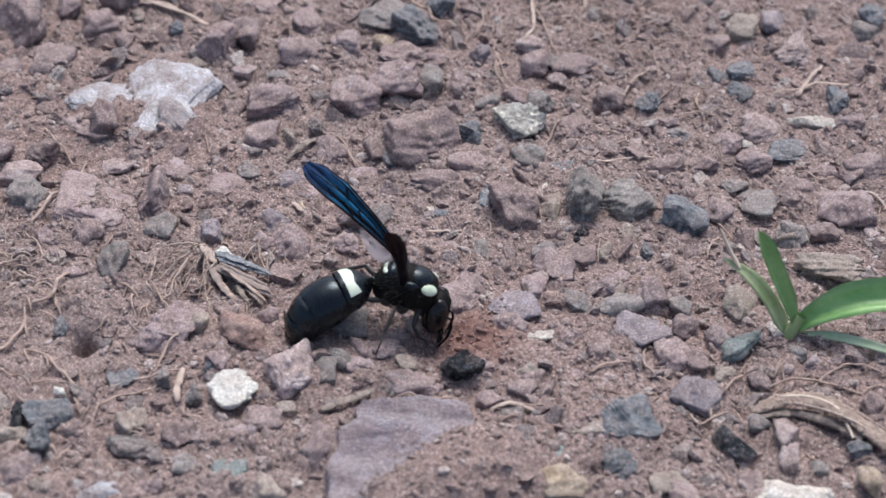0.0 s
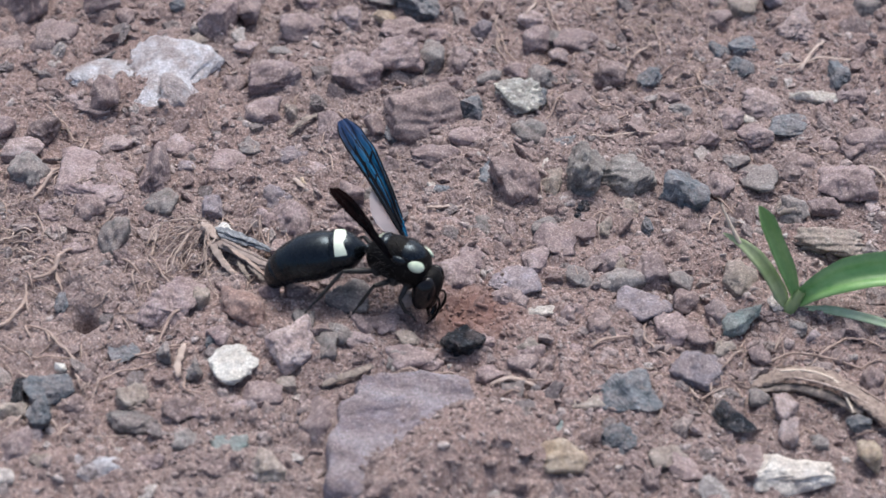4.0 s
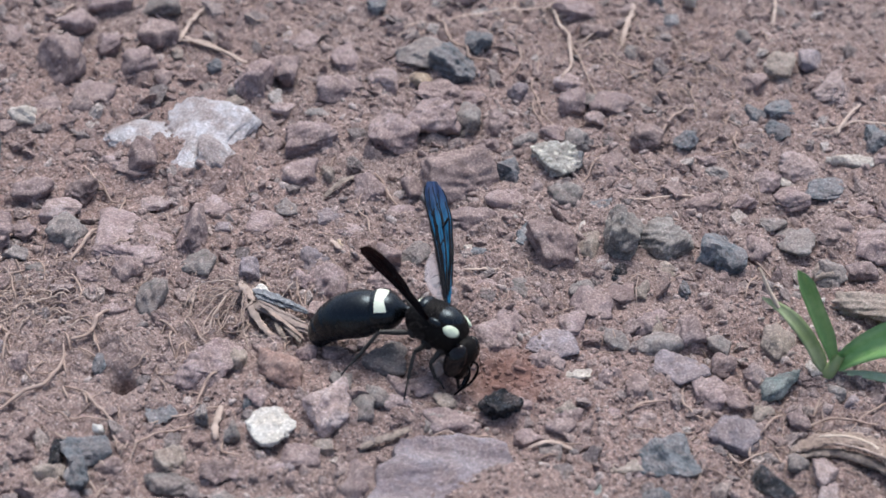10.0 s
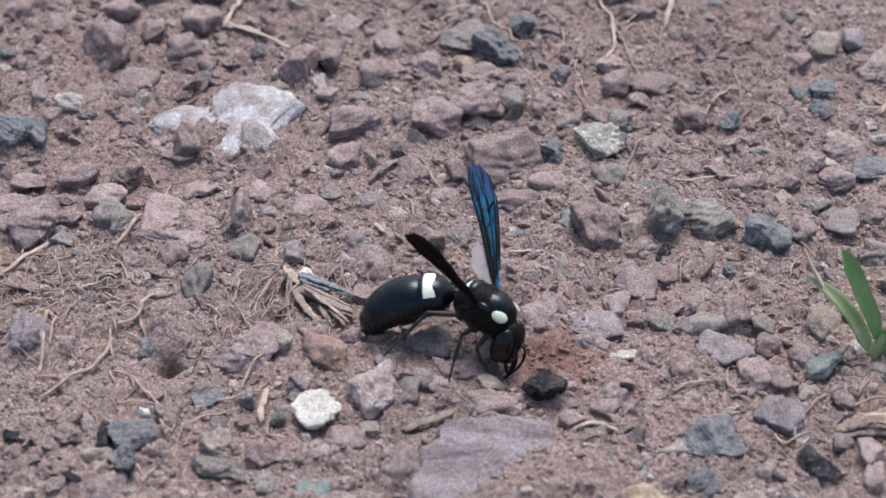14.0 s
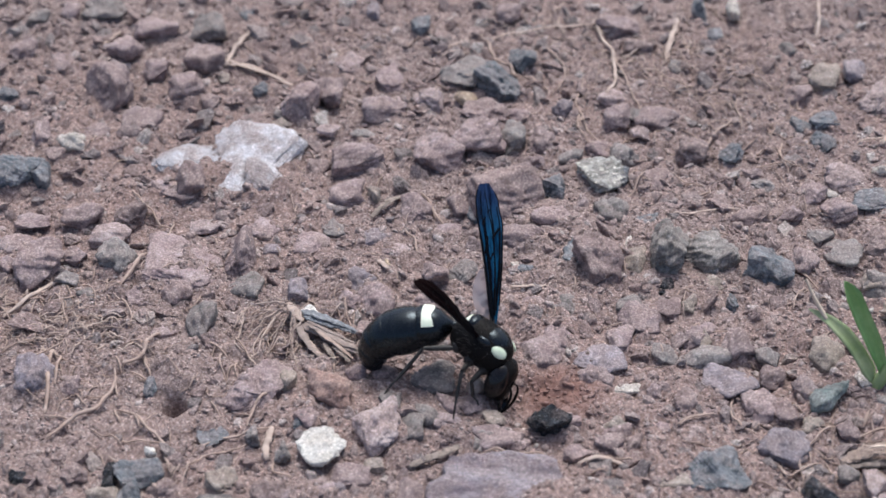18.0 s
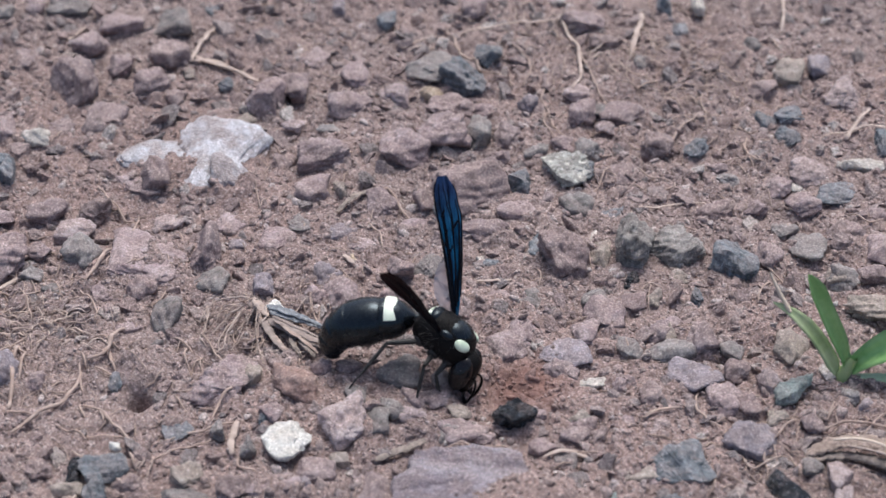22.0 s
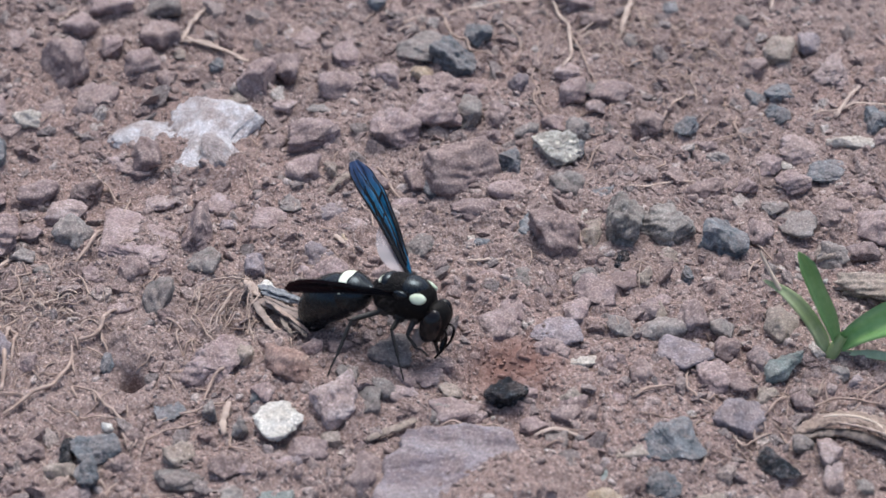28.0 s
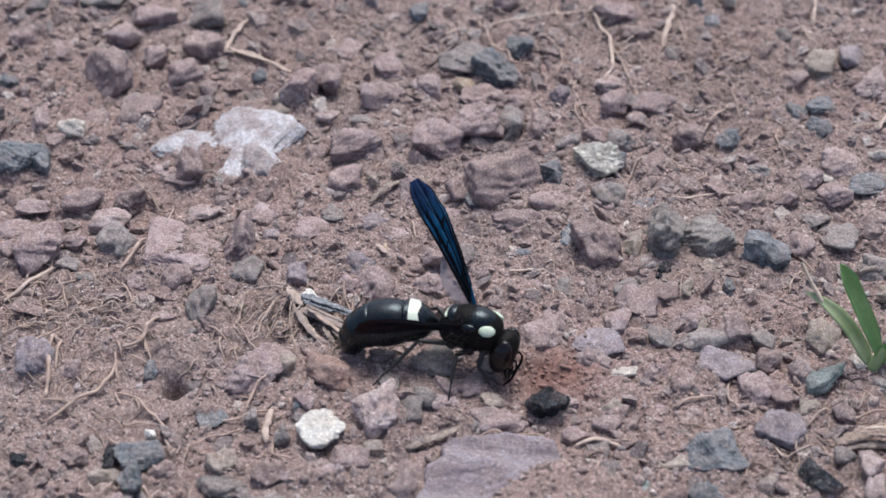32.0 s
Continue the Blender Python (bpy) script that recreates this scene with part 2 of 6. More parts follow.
CRUMB = crumb_material("soil_crumbs", [(0.0, (0.235, 0.168, 0.15)), (0.3, (0.31, 0.23, 0.207)), (0.6, (0.38, 0.293, 0.268)), (0.85, (0.46, 0.37, 0.345)), (0.96, (0.66, 0.58, 0.54))])
GRIT = crumb_material("mixed_grit", [(0.0, (0.20, 0.135, 0.123)), (0.35, (0.28, 0.20, 0.186)), (0.6, (0.33, 0.255, 0.24)), (0.78, (0.25, 0.232, 0.226)), (0.9, (0.11, 0.115, 0.12)), (0.93, (0.40, 0.335, 0.295)), (0.975, (0.66, 0.62, 0.57))])


def plain_material(name, base, rough=0.5, second=None, scale=900.0, metal=0.0, spec=0.5, coat=0.0, relief=0.0001, strength=0.4, stretch=None, sheen=None):
    mat, nt, sh = start_material(name)
    vec, _ = place_of(nt)
    if stretch:
        m = nt.nodes.new("ShaderNodeMapping")
        m.inputs["Scale"].default_value = stretch
        nt.links.new(vec, m.inputs["Vector"])
        vec = m.outputs[0]
    n = noise_node(nt, vec, scale, 4, 0.65)
    nt.links.new(ramp(nt, n, [(0.3, base), (0.7, second or tuple(min(1, c * 1.5) for c in base))]), sh.inputs["Base Color"])
    nt.links.new(mapped(nt, n, 0.3, 0.7, max(0.02, rough - 0.08), min(1, rough + 0.08)), sh.inputs["Roughness"])
    sh.inputs["Metallic"].default_value, sh.inputs["Specular IOR Level"].default_value = metal, spec
    sh.inputs["Coat Weight"].default_value = coat
    if sheen:
        sh.inputs["Specular Tint"].default_value = (*sheen, 1)
    bump(nt, sh, n, relief, strength)
    return mat


ROOT = plain_material("dry_root", (0.26, 0.185, 0.15), 0.85, (0.44, 0.345, 0.295), 700, relief=0.0002)
STRAW = plain_material("dry_straw", (0.30, 0.228, 0.188), 0.8, (0.50, 0.405, 0.35), 500, relief=0.0002)
BARK = plain_material("grey_plant_fibre", (0.12, 0.095, 0.08), 0.9, (0.38, 0.315, 0.27), 1500, relief=0.0004, strength=0.8)
BARK_PALE = plain_material("brown_frayed_bark", (0.17, 0.125, 0.10), 0.9, (0.42, 0.33, 0.28), 1500, relief=0.0005, strength=0.9)
WEATHERED = plain_material("blue_grey_bark", (0.08, 0.088, 0.10), 0.85, (0.32, 0.335, 0.355), 2400, relief=0.0003, strength=0.8)
FIBRE = plain_material("brown_plant_fibre", (0.20, 0.155, 0.135), 0.9, (0.34, 0.28, 0.25), 1600, relief=0.0001)
LEAF = plain_material("fresh_green_blade", (0.15, 0.34, 0.09), 0.4, (0.31, 0.50, 0.19), 420, relief=0.0001)
LEAF_PALE = plain_material("pale_green_blade", (0.27, 0.36, 0.16), 0.7, (0.46, 0.52, 0.31), 520, relief=0.0002)
LEAF_BLUE = plain_material("grey_green_blade", (0.28, 0.38, 0.22), 0.6, (0.46, 0.54, 0.38), 520, relief=0.0001)
STRAW_PALE = plain_material("pale_dry_straw", (0.46, 0.37, 0.29), 0.8, (0.68, 0.58, 0.48), 500, relief=0.0002)
STEM = plain_material("pale_green_stem", (0.20, 0.32, 0.10), 0.5, (0.34, 0.42, 0.20), 300)
CUTICLE = plain_material("glossy_black_cuticle", (0.0028, 0.0032, 0.004), 0.27, (0.0045, 0.0055, 0.007), 1800, spec=0.42, sheen=(0.72, 0.88, 1.0), relief=0.00003)
FUZZ = plain_material("matt_black_cuticle", (0.004, 0.004, 0.004), 0.55, (0.009, 0.008, 0.008), 2600, spec=0.10, relief=0.00012, strength=0.8)
HAIR = plain_material("dark_hair", (0.04, 0.036, 0.034), 0.6, (0.10, 0.09, 0.085), 2000)
MARK = plain_material("greenish_ivory_mark", (0.44, 0.54, 0.39), 0.5, (0.60, 0.67, 0.53), 1500, relief=0.00003)
IVORY = plain_material("ivory_mark", (0.60, 0.69, 0.52), 0.45, (0.78, 0.83, 0.70), 1500, relief=0.00002)
LEG = plain_material("dark_grey_leg", (0.010, 0.010, 0.010), 0.5, (0.042, 0.040, 0.038), 1500, spec=0.35, relief=0.00008, strength=0.6)
MUD = plain_material("wet_mud", (0.16, 0.115, 0.095), 0.6, (0.42, 0.34, 0.30), 900, relief=0.0004, strength=0.8)
EYE = plain_material("black_eye", (0.006, 0.005, 0.006), 0.12, (0.01, 0.009, 0.01), 1500, spec=0.3, relief=0.00001)
# Blue sky sheen of the dark wing, painted into its base colour.
WING_SHEEN, nt, sh = start_material("blue_sheen_wing")
vec, _ = place_of(nt, False)
m = nt.nodes.new("ShaderNodeMapping")
m.inputs["Scale"].default_value = (0.10, 1, 1)
nt.links.new(vec, m.inputs["Vector"])
streak = noise_node(nt, m.outputs[0], 2600, 4, 0.7)
along = nt.nodes.new("ShaderNodeSeparateXYZ")
nt.links.new(vec, along.inputs[0])
teal_sheen = ramp(nt, streak, [(0.38, (0.003, 0.012, 0.028)), (0.5, (0.008, 0.062, 0.135)), (0.60, (0.015, 0.13, 0.25))])
violet_sheen = ramp(nt, streak, [(0.36, (0.006, 0.011, 0.030)), (0.5, (0.013, 0.030, 0.080)), (0.64, (0.030, 0.062, 0.15))])
nt.links.new(mixed(nt, mapped(nt, along.outputs[0], 0.008, 0.012, 0.0, 1.0), teal_sheen, violet_sheen), sh.inputs["Base Color"])
sh.inputs["Roughness"].default_value, sh.inputs["Specular IOR Level"].default_value = 0.5, 0.10
bump(nt, sh, streak, 0.00006, 0.5)
# The same dark membrane for the other wing, with no sheen painted in.
WING_NO_SHEEN = plain_material("maroon_black_wing_no_sheen", (0.008, 0.003, 0.004), 0.5, (0.020, 0.007, 0.008), 420, spec=0.08, relief=0.00006, stretch=(0.15, 1, 1))
FILM, nt, sh = start_material("clear_wing_film")
sh.inputs["Base Color"].default_value, sh.inputs["Alpha"].default_value = (0.45, 0.42, 0.45, 1), 0.45
sh.inputs["Roughness"].default_value = 0.25
VEIN = plain_material("black_wing_vein", (0.003, 0.004, 0.006), 0.5, (0.006, 0.007, 0.011), 900, spec=0.08)


# ---- shapes ----
def icosphere(level):
    bm = bmesh.new()
    bmesh.ops.create_icosphere(bm, subdivisions=level, radius=1.0)
    v = np.array([p.co[:] for p in bm.verts])
    f = np.array([[p.index for p in face.verts] for face in bm.faces])
    bm.free()
    return v, f


ICO = {n: icosphere(n) for n in (1, 2, 3, 4, 5)}


def mesh_of(name, verts, faces, mat, smooth=True):
    """A mesh from numpy verts (n, 3) and equal-sided faces (m, k)."""
    me = bpy.data.meshes.new(name)
    verts, faces = np.asarray(verts, np.float32), np.asarray(faces, np.int32)
    n, k = faces.shape
    me.vertices.add(len(verts))
    me.vertices.foreach_set("co", verts.ravel())
    me.loops.add(n * k)
    me.loops.foreach_set("vertex_index", faces.ravel())
    me.polygons.add(n)
    me.polygons.foreach_set("loop_start", np.arange(0, n * k, k, dtype=np.int32))
    me.polygons.foreach_set("use_smooth", np.full(n, smooth))
    me.update(calc_edges=True)
    me.materials.append(mat)
    return me


def part(name, bm, material, parent, label=""):
    """A bmesh as ONE mesh object under a thing or a part."""
    me = bpy.data.meshes.new(name)
    bm.to_mesh(me)
    bm.free()
    for p in me.polygons:
        p.use_smooth = True
    me.materials.append(material)
    ob = new(name, me)
    ob.parent = parent
    return tagged(ob, label)


def piece(name, me, parent, label=""):
    ob = new(name, me)
    ob.parent = parent
    return tagged(ob, label)


def lattice_noise(x, y, cell, seed):
    """Smooth value noise in the plane, 0 to 1."""
    table = np.random.RandomState(seed).rand(256, 256)
    u, v = x / cell + 57.3, y / cell + 31.7
    i, j = np.floor(u).astype(int), np.floor(v).astype(int)
    a, b = u - i, v - j
    a, b = a * a * a * (a * (6 * a - 15) + 10), b * b * b * (b * (6 * b - 15) + 10)
    at = lambda p, q: table[p % 256, q % 256]
    return (at(i, j) * (1 - a) + at(i + 1, j) * a) * (1 - b) + (at(i, j + 1) * (1 - a) + at(i + 1, j + 1) * a) * b


# Hollows and mounds of the soil: x, y, radius, height (mm).
HOLLOWS = [(2.0, -18.5, 3.2, -1.3), (-30.9, -19.0, 1.1, -3.4), (-30.6, -14.2, 2.6, 1.1), (-6.0, -22.0, 7.0, 0.3), (5.0, -35.5, 5.2, 2.9), (0.1, -40.8, 4.8, 2.5)]


# Soil washed up against the stones: x, y, half width, half depth, turn, height (mm).
COLLARS = []


def soil_collars(x, y):
    rise = np.zeros(np.shape(x))
    cx, cy, rx, ry, turn, high = np.array(COLLARS).T
    if rise.size < 3000:
        dx, dy = x[..., None] - cx, y[..., None] - cy
        u, w = (dx * np.cos(turn) + dy * np.sin(turn)) / rx, (dy * np.cos(turn) - dx * np.sin(turn)) / ry
        rise = (high * np.exp(-(u * u + w * w) ** 2)).max(-1)
    else:
        for ax, ay, px, py, a, h in COLLARS:
            near = np.abs(x - ax) + np.abs(y - ay) < 2.6 * max(px, py)
            dx, dy = x[near] - ax, y[near] - ay
            u, w = (dx * math.cos(a) + dy * math.sin(a)) / px, (dy * math.cos(a) - dx * math.sin(a)) / py
            rise[near] = np.maximum(rise[near], h * np.exp(-(u * u + w * w) ** 2))
    return rise * (0.35 + 1.1 * lattice_noise(x, y, 2.1, 16))


def ground_height(x, y):
    """Height of the soil in mm, for places in mm."""
    x, y = np.asarray(x, float), np.asarray(y, float)
    h = 0.7 * (lattice_noise(x, y, 22.0, 11) - 0.5) + 0.9 * (lattice_noise(x, y, 7.0, 12) - 0.5)
    h += 1.5 * np.abs(lattice_noise(x, y, 2.9, 13) - 0.5) + 0.8 * np.abs(lattice_noise(x, y, 1.35, 14) - 0.5) + 0.40 * (lattice_noise(x, y, 0.66, 15) - 0.5)
    for cx, cy, r, d in HOLLOWS:
        h = h + d * np.exp(-(((x - cx) ** 2 + (y - cy) ** 2) / r ** 2) ** 1.6)
    return h - 0.5 + soil_collars(x, y)


def lattice_noise3(p, cell, seed):
    """Smooth value noise in space, -1 to 1."""
    table = np.random.RandomState(seed).rand(64, 64, 64)
    u = p / cell + 19.7
    i = np.floor(u).astype(int)
    a = u - i
    a = a * a * (3 - 2 * a)
    out = 0
    for dx in (0, 1):
        for dy in (0, 1):
            for dz in (0, 1):
                w = (a[:, 0] if dx else 1 - a[:, 0]) * (a[:, 1] if dy else 1 - a[:, 1]) * (a[:, 2] if dz else 1 - a[:, 2])
                out = out + w * table[(i[:, 0] + dx) % 64, (i[:, 1] + dy) % 64, (i[:, 2] + dz) % 64]
    return 2 * out - 1


def rock_verts(rng, level, cuts=13, power=16, wear=0.03, depth=(0.58, 0.95)):
    """A broken stone: a ball cut by random planes, with worn edges; fits -1..1."""
    v, f = ICO[level]
    n = rng.normal(size=(cuts, 3))
    n /= np.linalg.norm(n, axis=1)[:, None]
    d = rng.uniform(*depth, cuts)
    n, d = np.r_[n, np.eye(3), -np.eye(3)], np.r_[d, np.ones(6)]
    r = ((np.maximum(v @ n.T, 0) / d) ** power).sum(1) ** (-1.0 / power)
    for k in range(7):
        w = rng.normal(size=3) * (2.5 + 2.2 * k)
        r = r + wear * np.sin(v @ w + rng.uniform(0, 6.3)) / (1 + 0.35 * k)
    p = v * r[:, None]
    lo, hi = p.min(0), p.max(0)
    return (p - (lo + hi) / 2) / ((hi - lo) / 2), f


# ---- stones: one call each, millimetres: place, width, depth, height, turn ----
STONE_COUNT = [0]
# Places that the loose gravel leaves free: x, y, radius (mm).
TAKEN = [(2.8, -18.2, 4.5), (-0.5, -33.0, 8.0), (-36.0, -17.0, 6.0)]


def stone(kind, x, y, z, wide, deep, high, turn=0):
    STONE_COUNT[0] += 1
    wide, deep, z = 1.06 * wide, 1.06 * deep, z + 0.08 * high
    rng = np.random.RandomState(100 + STONE_COUNT[0])
    big = max(wide, deep)
    flat = kind == "slategreen"
    crisp = kind in ("slate", "black", "quartz", "white", "slategreen", "chalk")
    v, f = rock_verts(rng, 5 if big > 5.5 else 4, cuts=9 if kind == "black" else 16 if crisp else 14, power=80 if crisp else 50, wear=0.06 if kind in ("speckle", "granite", "white") else 0.045, depth=(0.40, 0.85) if kind == "black" else (0.56, 0.95))
    p = v * (wide / 2, deep / 2, high / 2)
    if flat:
        p[:, 2] = np.clip(p[:, 2], -high, high * 0.33 + 0.06 * p[:, 1])
    shift = p + rng.uniform(-20, 20, 3)
    chip = (0.34 if kind in ("quartz", "black") else 0.13) * big * 0.25 * lattice_noise3(shift, 0.32 * big, 3) + 0.15 * lattice_noise3(shift, 0.6, 4) + 0.085 * lattice_noise3(shift, 0.27, 5)
    p = p + v / np.linalg.norm(v, axis=1)[:, None] * (chip * (0.7 if crisp else 1.0))[:, None]
    if kind == "black":
        fold = 0.13 * min(wide, deep) * (np.abs(lattice_noise3(shift * (1, 2.2, 1), 0.26 * big, 8)) + 0.8 * np.abs(lattice_noise3(shift, 0.11 * big, 9)))
        p = p + v / np.linalg.norm(v, axis=1)[:, None] * (fold - fold.mean())[:, None]
    a = radians(turn)
    if kind not in ("black", "white", "slategreen", "chalk"):
        COLLARS.append((x, y, 0.60 * wide, 0.60 * deep, a, min(2.6, high * (0.42 if kind == "quartz" else rng.uniform(0.02, 0.24)))))
    p = p @ np.array([[math.cos(a), math.sin(a), 0], [-math.sin(a), math.cos(a), 0], [0, 0, 1]])
    TAKEN.append((x, y, 0.42 * big))
    ob = new("stone", mesh_of("stone", p * MM, f, ROCKS[kind], smooth=kind not in ("black", "slate")))
    ob.location = Vector((x, y, z)) * MM
    return tagged(ob, ROCK_LABELS[kind], "stone", "stones in the soil")


stone("mauve", -45.75, 33.92, 0.68, 5.28, 7.10, 5.68, 0)
stone("mauve", -45.42, 43.73, 0.37, 3.99, 4.78, 3.11, 0)
stone("mauve", -42.35, 48.15, 0.36, 5.05, 4.66, 3.03, 0)
stone("mauve", -41.19, 38.98, 0.32, 3.01, 4.16, 2.70, 0)
stone("mauve", -36.93, 35.21, 0.44, 4.26, 5.18, 3.63, 0)
stone("brown", -35.49, 40.60, 0.50, 4.34, 4.63, 4.16, 0)
stone("tan", -33.20, 37.84, 0.17, 1.43, 2.16, 1.40, 0)
stone("mauve", -41.22, 29.37, 0.20, 4.80, 4.82, 1.69, 16)
stone("brown", -34.04, 32.72, 0.21, 2.30, 2.65, 1.72, 0)
stone("slate", -53.13, 18.09, 0.49, 5.85, 5.88, 4.11, 0)
stone("slate", -50.07, 17.32, 0.30, 1.94, 3.86, 2.51, 0)
stone("chalk", -47.94, 23.73, 0.34, 2.86, 2.87, 2.87, 0)
stone("mauve", -51.65, 25.19, 0.34, 2.25, 4.32, 2.81, 0)
stone("quartz", -28.58, 20.32, 0.25, 9.40, 13.00, 2.50, -12)
stone("quartz", -34.80, 20.90, 0.22, 7.40, 6.60, 1.50, 10)
stone("quartz", -25.90, 16.31, 0.40, 4.20, 6.20, 3.20, 8)
stone("brown", -33.76, 15.42, 1.68, 2.91, 3.95, 3.16, 0)
stone("mauve", -34.79, 14.11, 0.19, 3.59, 2.48, 1.61, 0)
stone("slate", -28.64, 35.97, 0.17, 1.81, 2.14, 1.39, 0)
stone("grey", -36.20, 48.60, 0.39, 4.05, 5.04, 3.28, 0)
stone("mauve", -53.52, 52.94, 0.27, 2.19, 3.41, 2.22, 0)
stone("grey", -56.94, 50.68, 0.26, 2.45, 3.39, 2.20, 0)
stone("grey", -49.12, 53.01, 0.37, 5.62, 4.74, 3.08, 0)
stone("slate", -32.10, 52.23, 0.19, 1.77, 2.45, 1.59, 0)
stone("slate", -29.76, 54.64, 0.13, 1.51, 1.71, 1.11, 0)
stone("tan", -25.74, 28.34, 0.15, 2.39, 1.91, 1.24, 0)
stone("grey", -25.62, 30.36, 0.14, 2.15, 1.75, 1.14, 0)
stone("mauve", -23.74, 32.10, 0.55, 4.08, 5.75, 4.60, 0)
stone("mauve", -20.74, 34.28, 0.42, 3.34, 4.98, 3.49, 0)
stone("mauve", -14.16, 31.42, 0.37, 4.69, 5.08, 3.05, 0)
stone("mauve", -14.05, 38.15, 0.22, 3.37, 4.61, 1.84, 0)
stone("slate", -11.25, 50.48, 0.25, 2.57, 3.18, 2.07, 0)
stone("purple", -16.99, 53.56, 0.22, 1.91, 2.83, 1.84, 0)
stone("rose", -9.33, 33.84, 0.26, 3.32, 3.36, 2.18, 0)
stone("grey", -5.14, 39.33, 0.30, 5.99, 6.30, 2.52, 0)
stone("slate", -1.40, 36.33, 0.49, 4.64, 5.87, 4.11, 31)
stone("slate", 1.13, 42.68, 0.33, 3.02, 4.19, 2.72, 0)
stone("brown", -3.02, 30.78, 0.30, 5.31, 4.16, 2.49, -16)
stone("ochre", -5.13, 34.19, 0.17, 2.56, 2.12, 1.38, -31)
stone("mauve", -3.51, 24.93, 0.54, 5.89, 5.59, 4.47, 0)
stone("grey", 0.06, 25.53, 0.40, 2.85, 5.15, 3.35, 0)
stone("mauve", 0.76, 30.66, 0.20, 2.52, 2.62, 1.70, 0)
stone("purple", 5.62, 32.30, 0.26, 2.28, 2.70, 2.16, 0)
stone("mauve", -16.35, 20.97, 0.39, 5.87, 4.59, 3.21, 0)
stone("mauve", -7.83, 21.61, 0.49, 5.39, 5.07, 4.05, 0)
stone("rose", -8.74, 27.23, 0.15, 1.62, 1.90, 1.23, 0)
stone("grey", -12.83, 27.85, 0.09, 1.50, 1.21, 0.79, 0)
stone("mauve", -0.63, 53.50, 0.26, 2.86, 3.39, 2.21, 0)
stone("mauve", 12.29, 50.33, 0.33, 5.25, 4.29, 2.79, 0)
stone("brown", 14.55, 46.23, 0.21, 3.32, 2.76, 1.79, 0)
stone("slate", 22.22, 55.09, 0.35, 1.91, 4.54, 2.95, 0)
stone("slate", 23.79, 49.08, 0.16, 1.74, 2.04, 1.32, 0)
stone("chalk", 26.27, 54.80, 0.29, 1.50, 3.77, 2.45, 0)
stone("grey", 19.04, 41.40, 0.20, 2.09, 2.53, 1.64, 0)
stone("rose", 11.81, 34.41, 0.22, 4.59, 3.10, 1.86, 16)
stone("mauve", 11.66, 29.71, 0.32, 3.01, 3.31, 2.64, 0)
stone("grey", 13.59, 30.95, 0.20, 2.02, 2.62, 1.70, 0)
stone("rose", 14.08, 27.53, 0.19, 2.12, 2.41, 1.57, 0)
stone("mauve", 9.65, 23.64, 0.26, 3.20, 3.13, 2.19, 0)
stone("grey", 12.18, 22.72, 0.31, 3.55, 3.22, 2.58, 0)
stone("brown", 19.60, 23.60, 0.38, 3.56, 4.00, 3.20, 0)
stone("slate", 23.71, 23.06, 0.28, 2.57, 2.92, 2.33, 0)
stone("slate", 34.65, 30.20, 0.23, 3.63, 2.95, 1.92, 0)
stone("slate", 33.98, 25.36, 0.33, 2.71, 4.27, 2.77, 0)
stone("slate", 31.93, 29.12, 0.18, 2.25, 2.25, 1.46, 0)
stone("mauve", 15.96, 30.69, 0.20, 5.04, 4.27, 1.71, 0)
stone("brown", 32.26, 36.12, 0.21, 3.20, 2.66, 1.73, 0)
stone("tan", 35.49, 39.06, 0.32, 3.36, 4.11, 2.67, 0)
stone("purple", 39.11, 40.41, 0.31, 2.47, 3.95, 2.57, 0)
stone("rose", 40.63, 35.23, 0.30, 3.95, 6.17, 2.47, 0)
stone("grey", 31.72, 45.20, 0.26, 2.77, 3.29, 2.14, 0)
stone("mauve", -47.34, 1.49, 0.40, 5.72, 4.75, 3.32, 38)
stone("mauve", -50.53, 1.23, 0.22, 1.83, 2.85, 1.85, 0)
stone("mauve", -50.72, 5.48, 0.11, 3.60, 3.15, 0.95, 0)
stone("mauve", -44.30, 10.23, 0.33, 3.78, 4.25, 2.76, 0)
stone("brown", -39.54, 10.12, 0.35, 3.07, 3.70, 2.96, 0)
stone("rose", -41.03, 6.92, 0.21, 4.08, 3.55, 1.78, 0)
stone("grey", -39.67, 2.29, 0.39, 4.13, 4.60, 3.22, 0)
stone("mauve", -32.66, 2.20, 0.29, 8.01, 9.52, 2.38, 0)
stone("mauve", -27.17, 2.41, 0.58, 2.98, 5.38, 4.84, 0)
stone("grey", -25.89, -1.91, 0.28, 3.49, 4.62, 2.31, 0)
stone("brown", -32.56, -3.42, 0.34, 3.13, 3.15, 2.84, 0)
stone("grey", -29.60, -7.96, 0.46, 2.86, 4.82, 3.86, 0)
stone("purple", -20.83, -1.90, 0.27, 2.02, 3.42, 2.22, 0)
stone("grey", -41.62, -3.10, 0.16, 2.35, 2.02, 1.31, 0)
stone("tan", -14.38, 14.79, 0.21, 1.43, 1.96, 1.77, 0)
stone("mauve", -17.22, 14.44, 0.29, 3.58, 4.91, 2.46, 0)
stone("mauve", -9.82, 12.05, 0.34, 3.19, 4.74, 2.84, 0)
stone("mauve", -5.00, 12.64, 0.32, 3.08, 4.10, 2.66, 0)
stone("slate", -3.55, 11.11, 0.20, 2.00, 2.61, 1.69, 0)
stone("brown", -0.54, 14.05, 0.70, 7.63, 8.30, 5.81, 0)
stone("mauve", 4.78, 11.32, 0.28, 5.06, 3.87, 2.32, 0)
stone("mauve", 1.06, 7.28, 0.25, 5.10, 3.48, 2.09, 0)
stone("brown", -7.37, 0.83, 0.30, 2.61, 2.79, 2.51, 0)
stone("grey", -4.45, 1.43, 0.22, 3.52, 2.58, 1.81, 38)
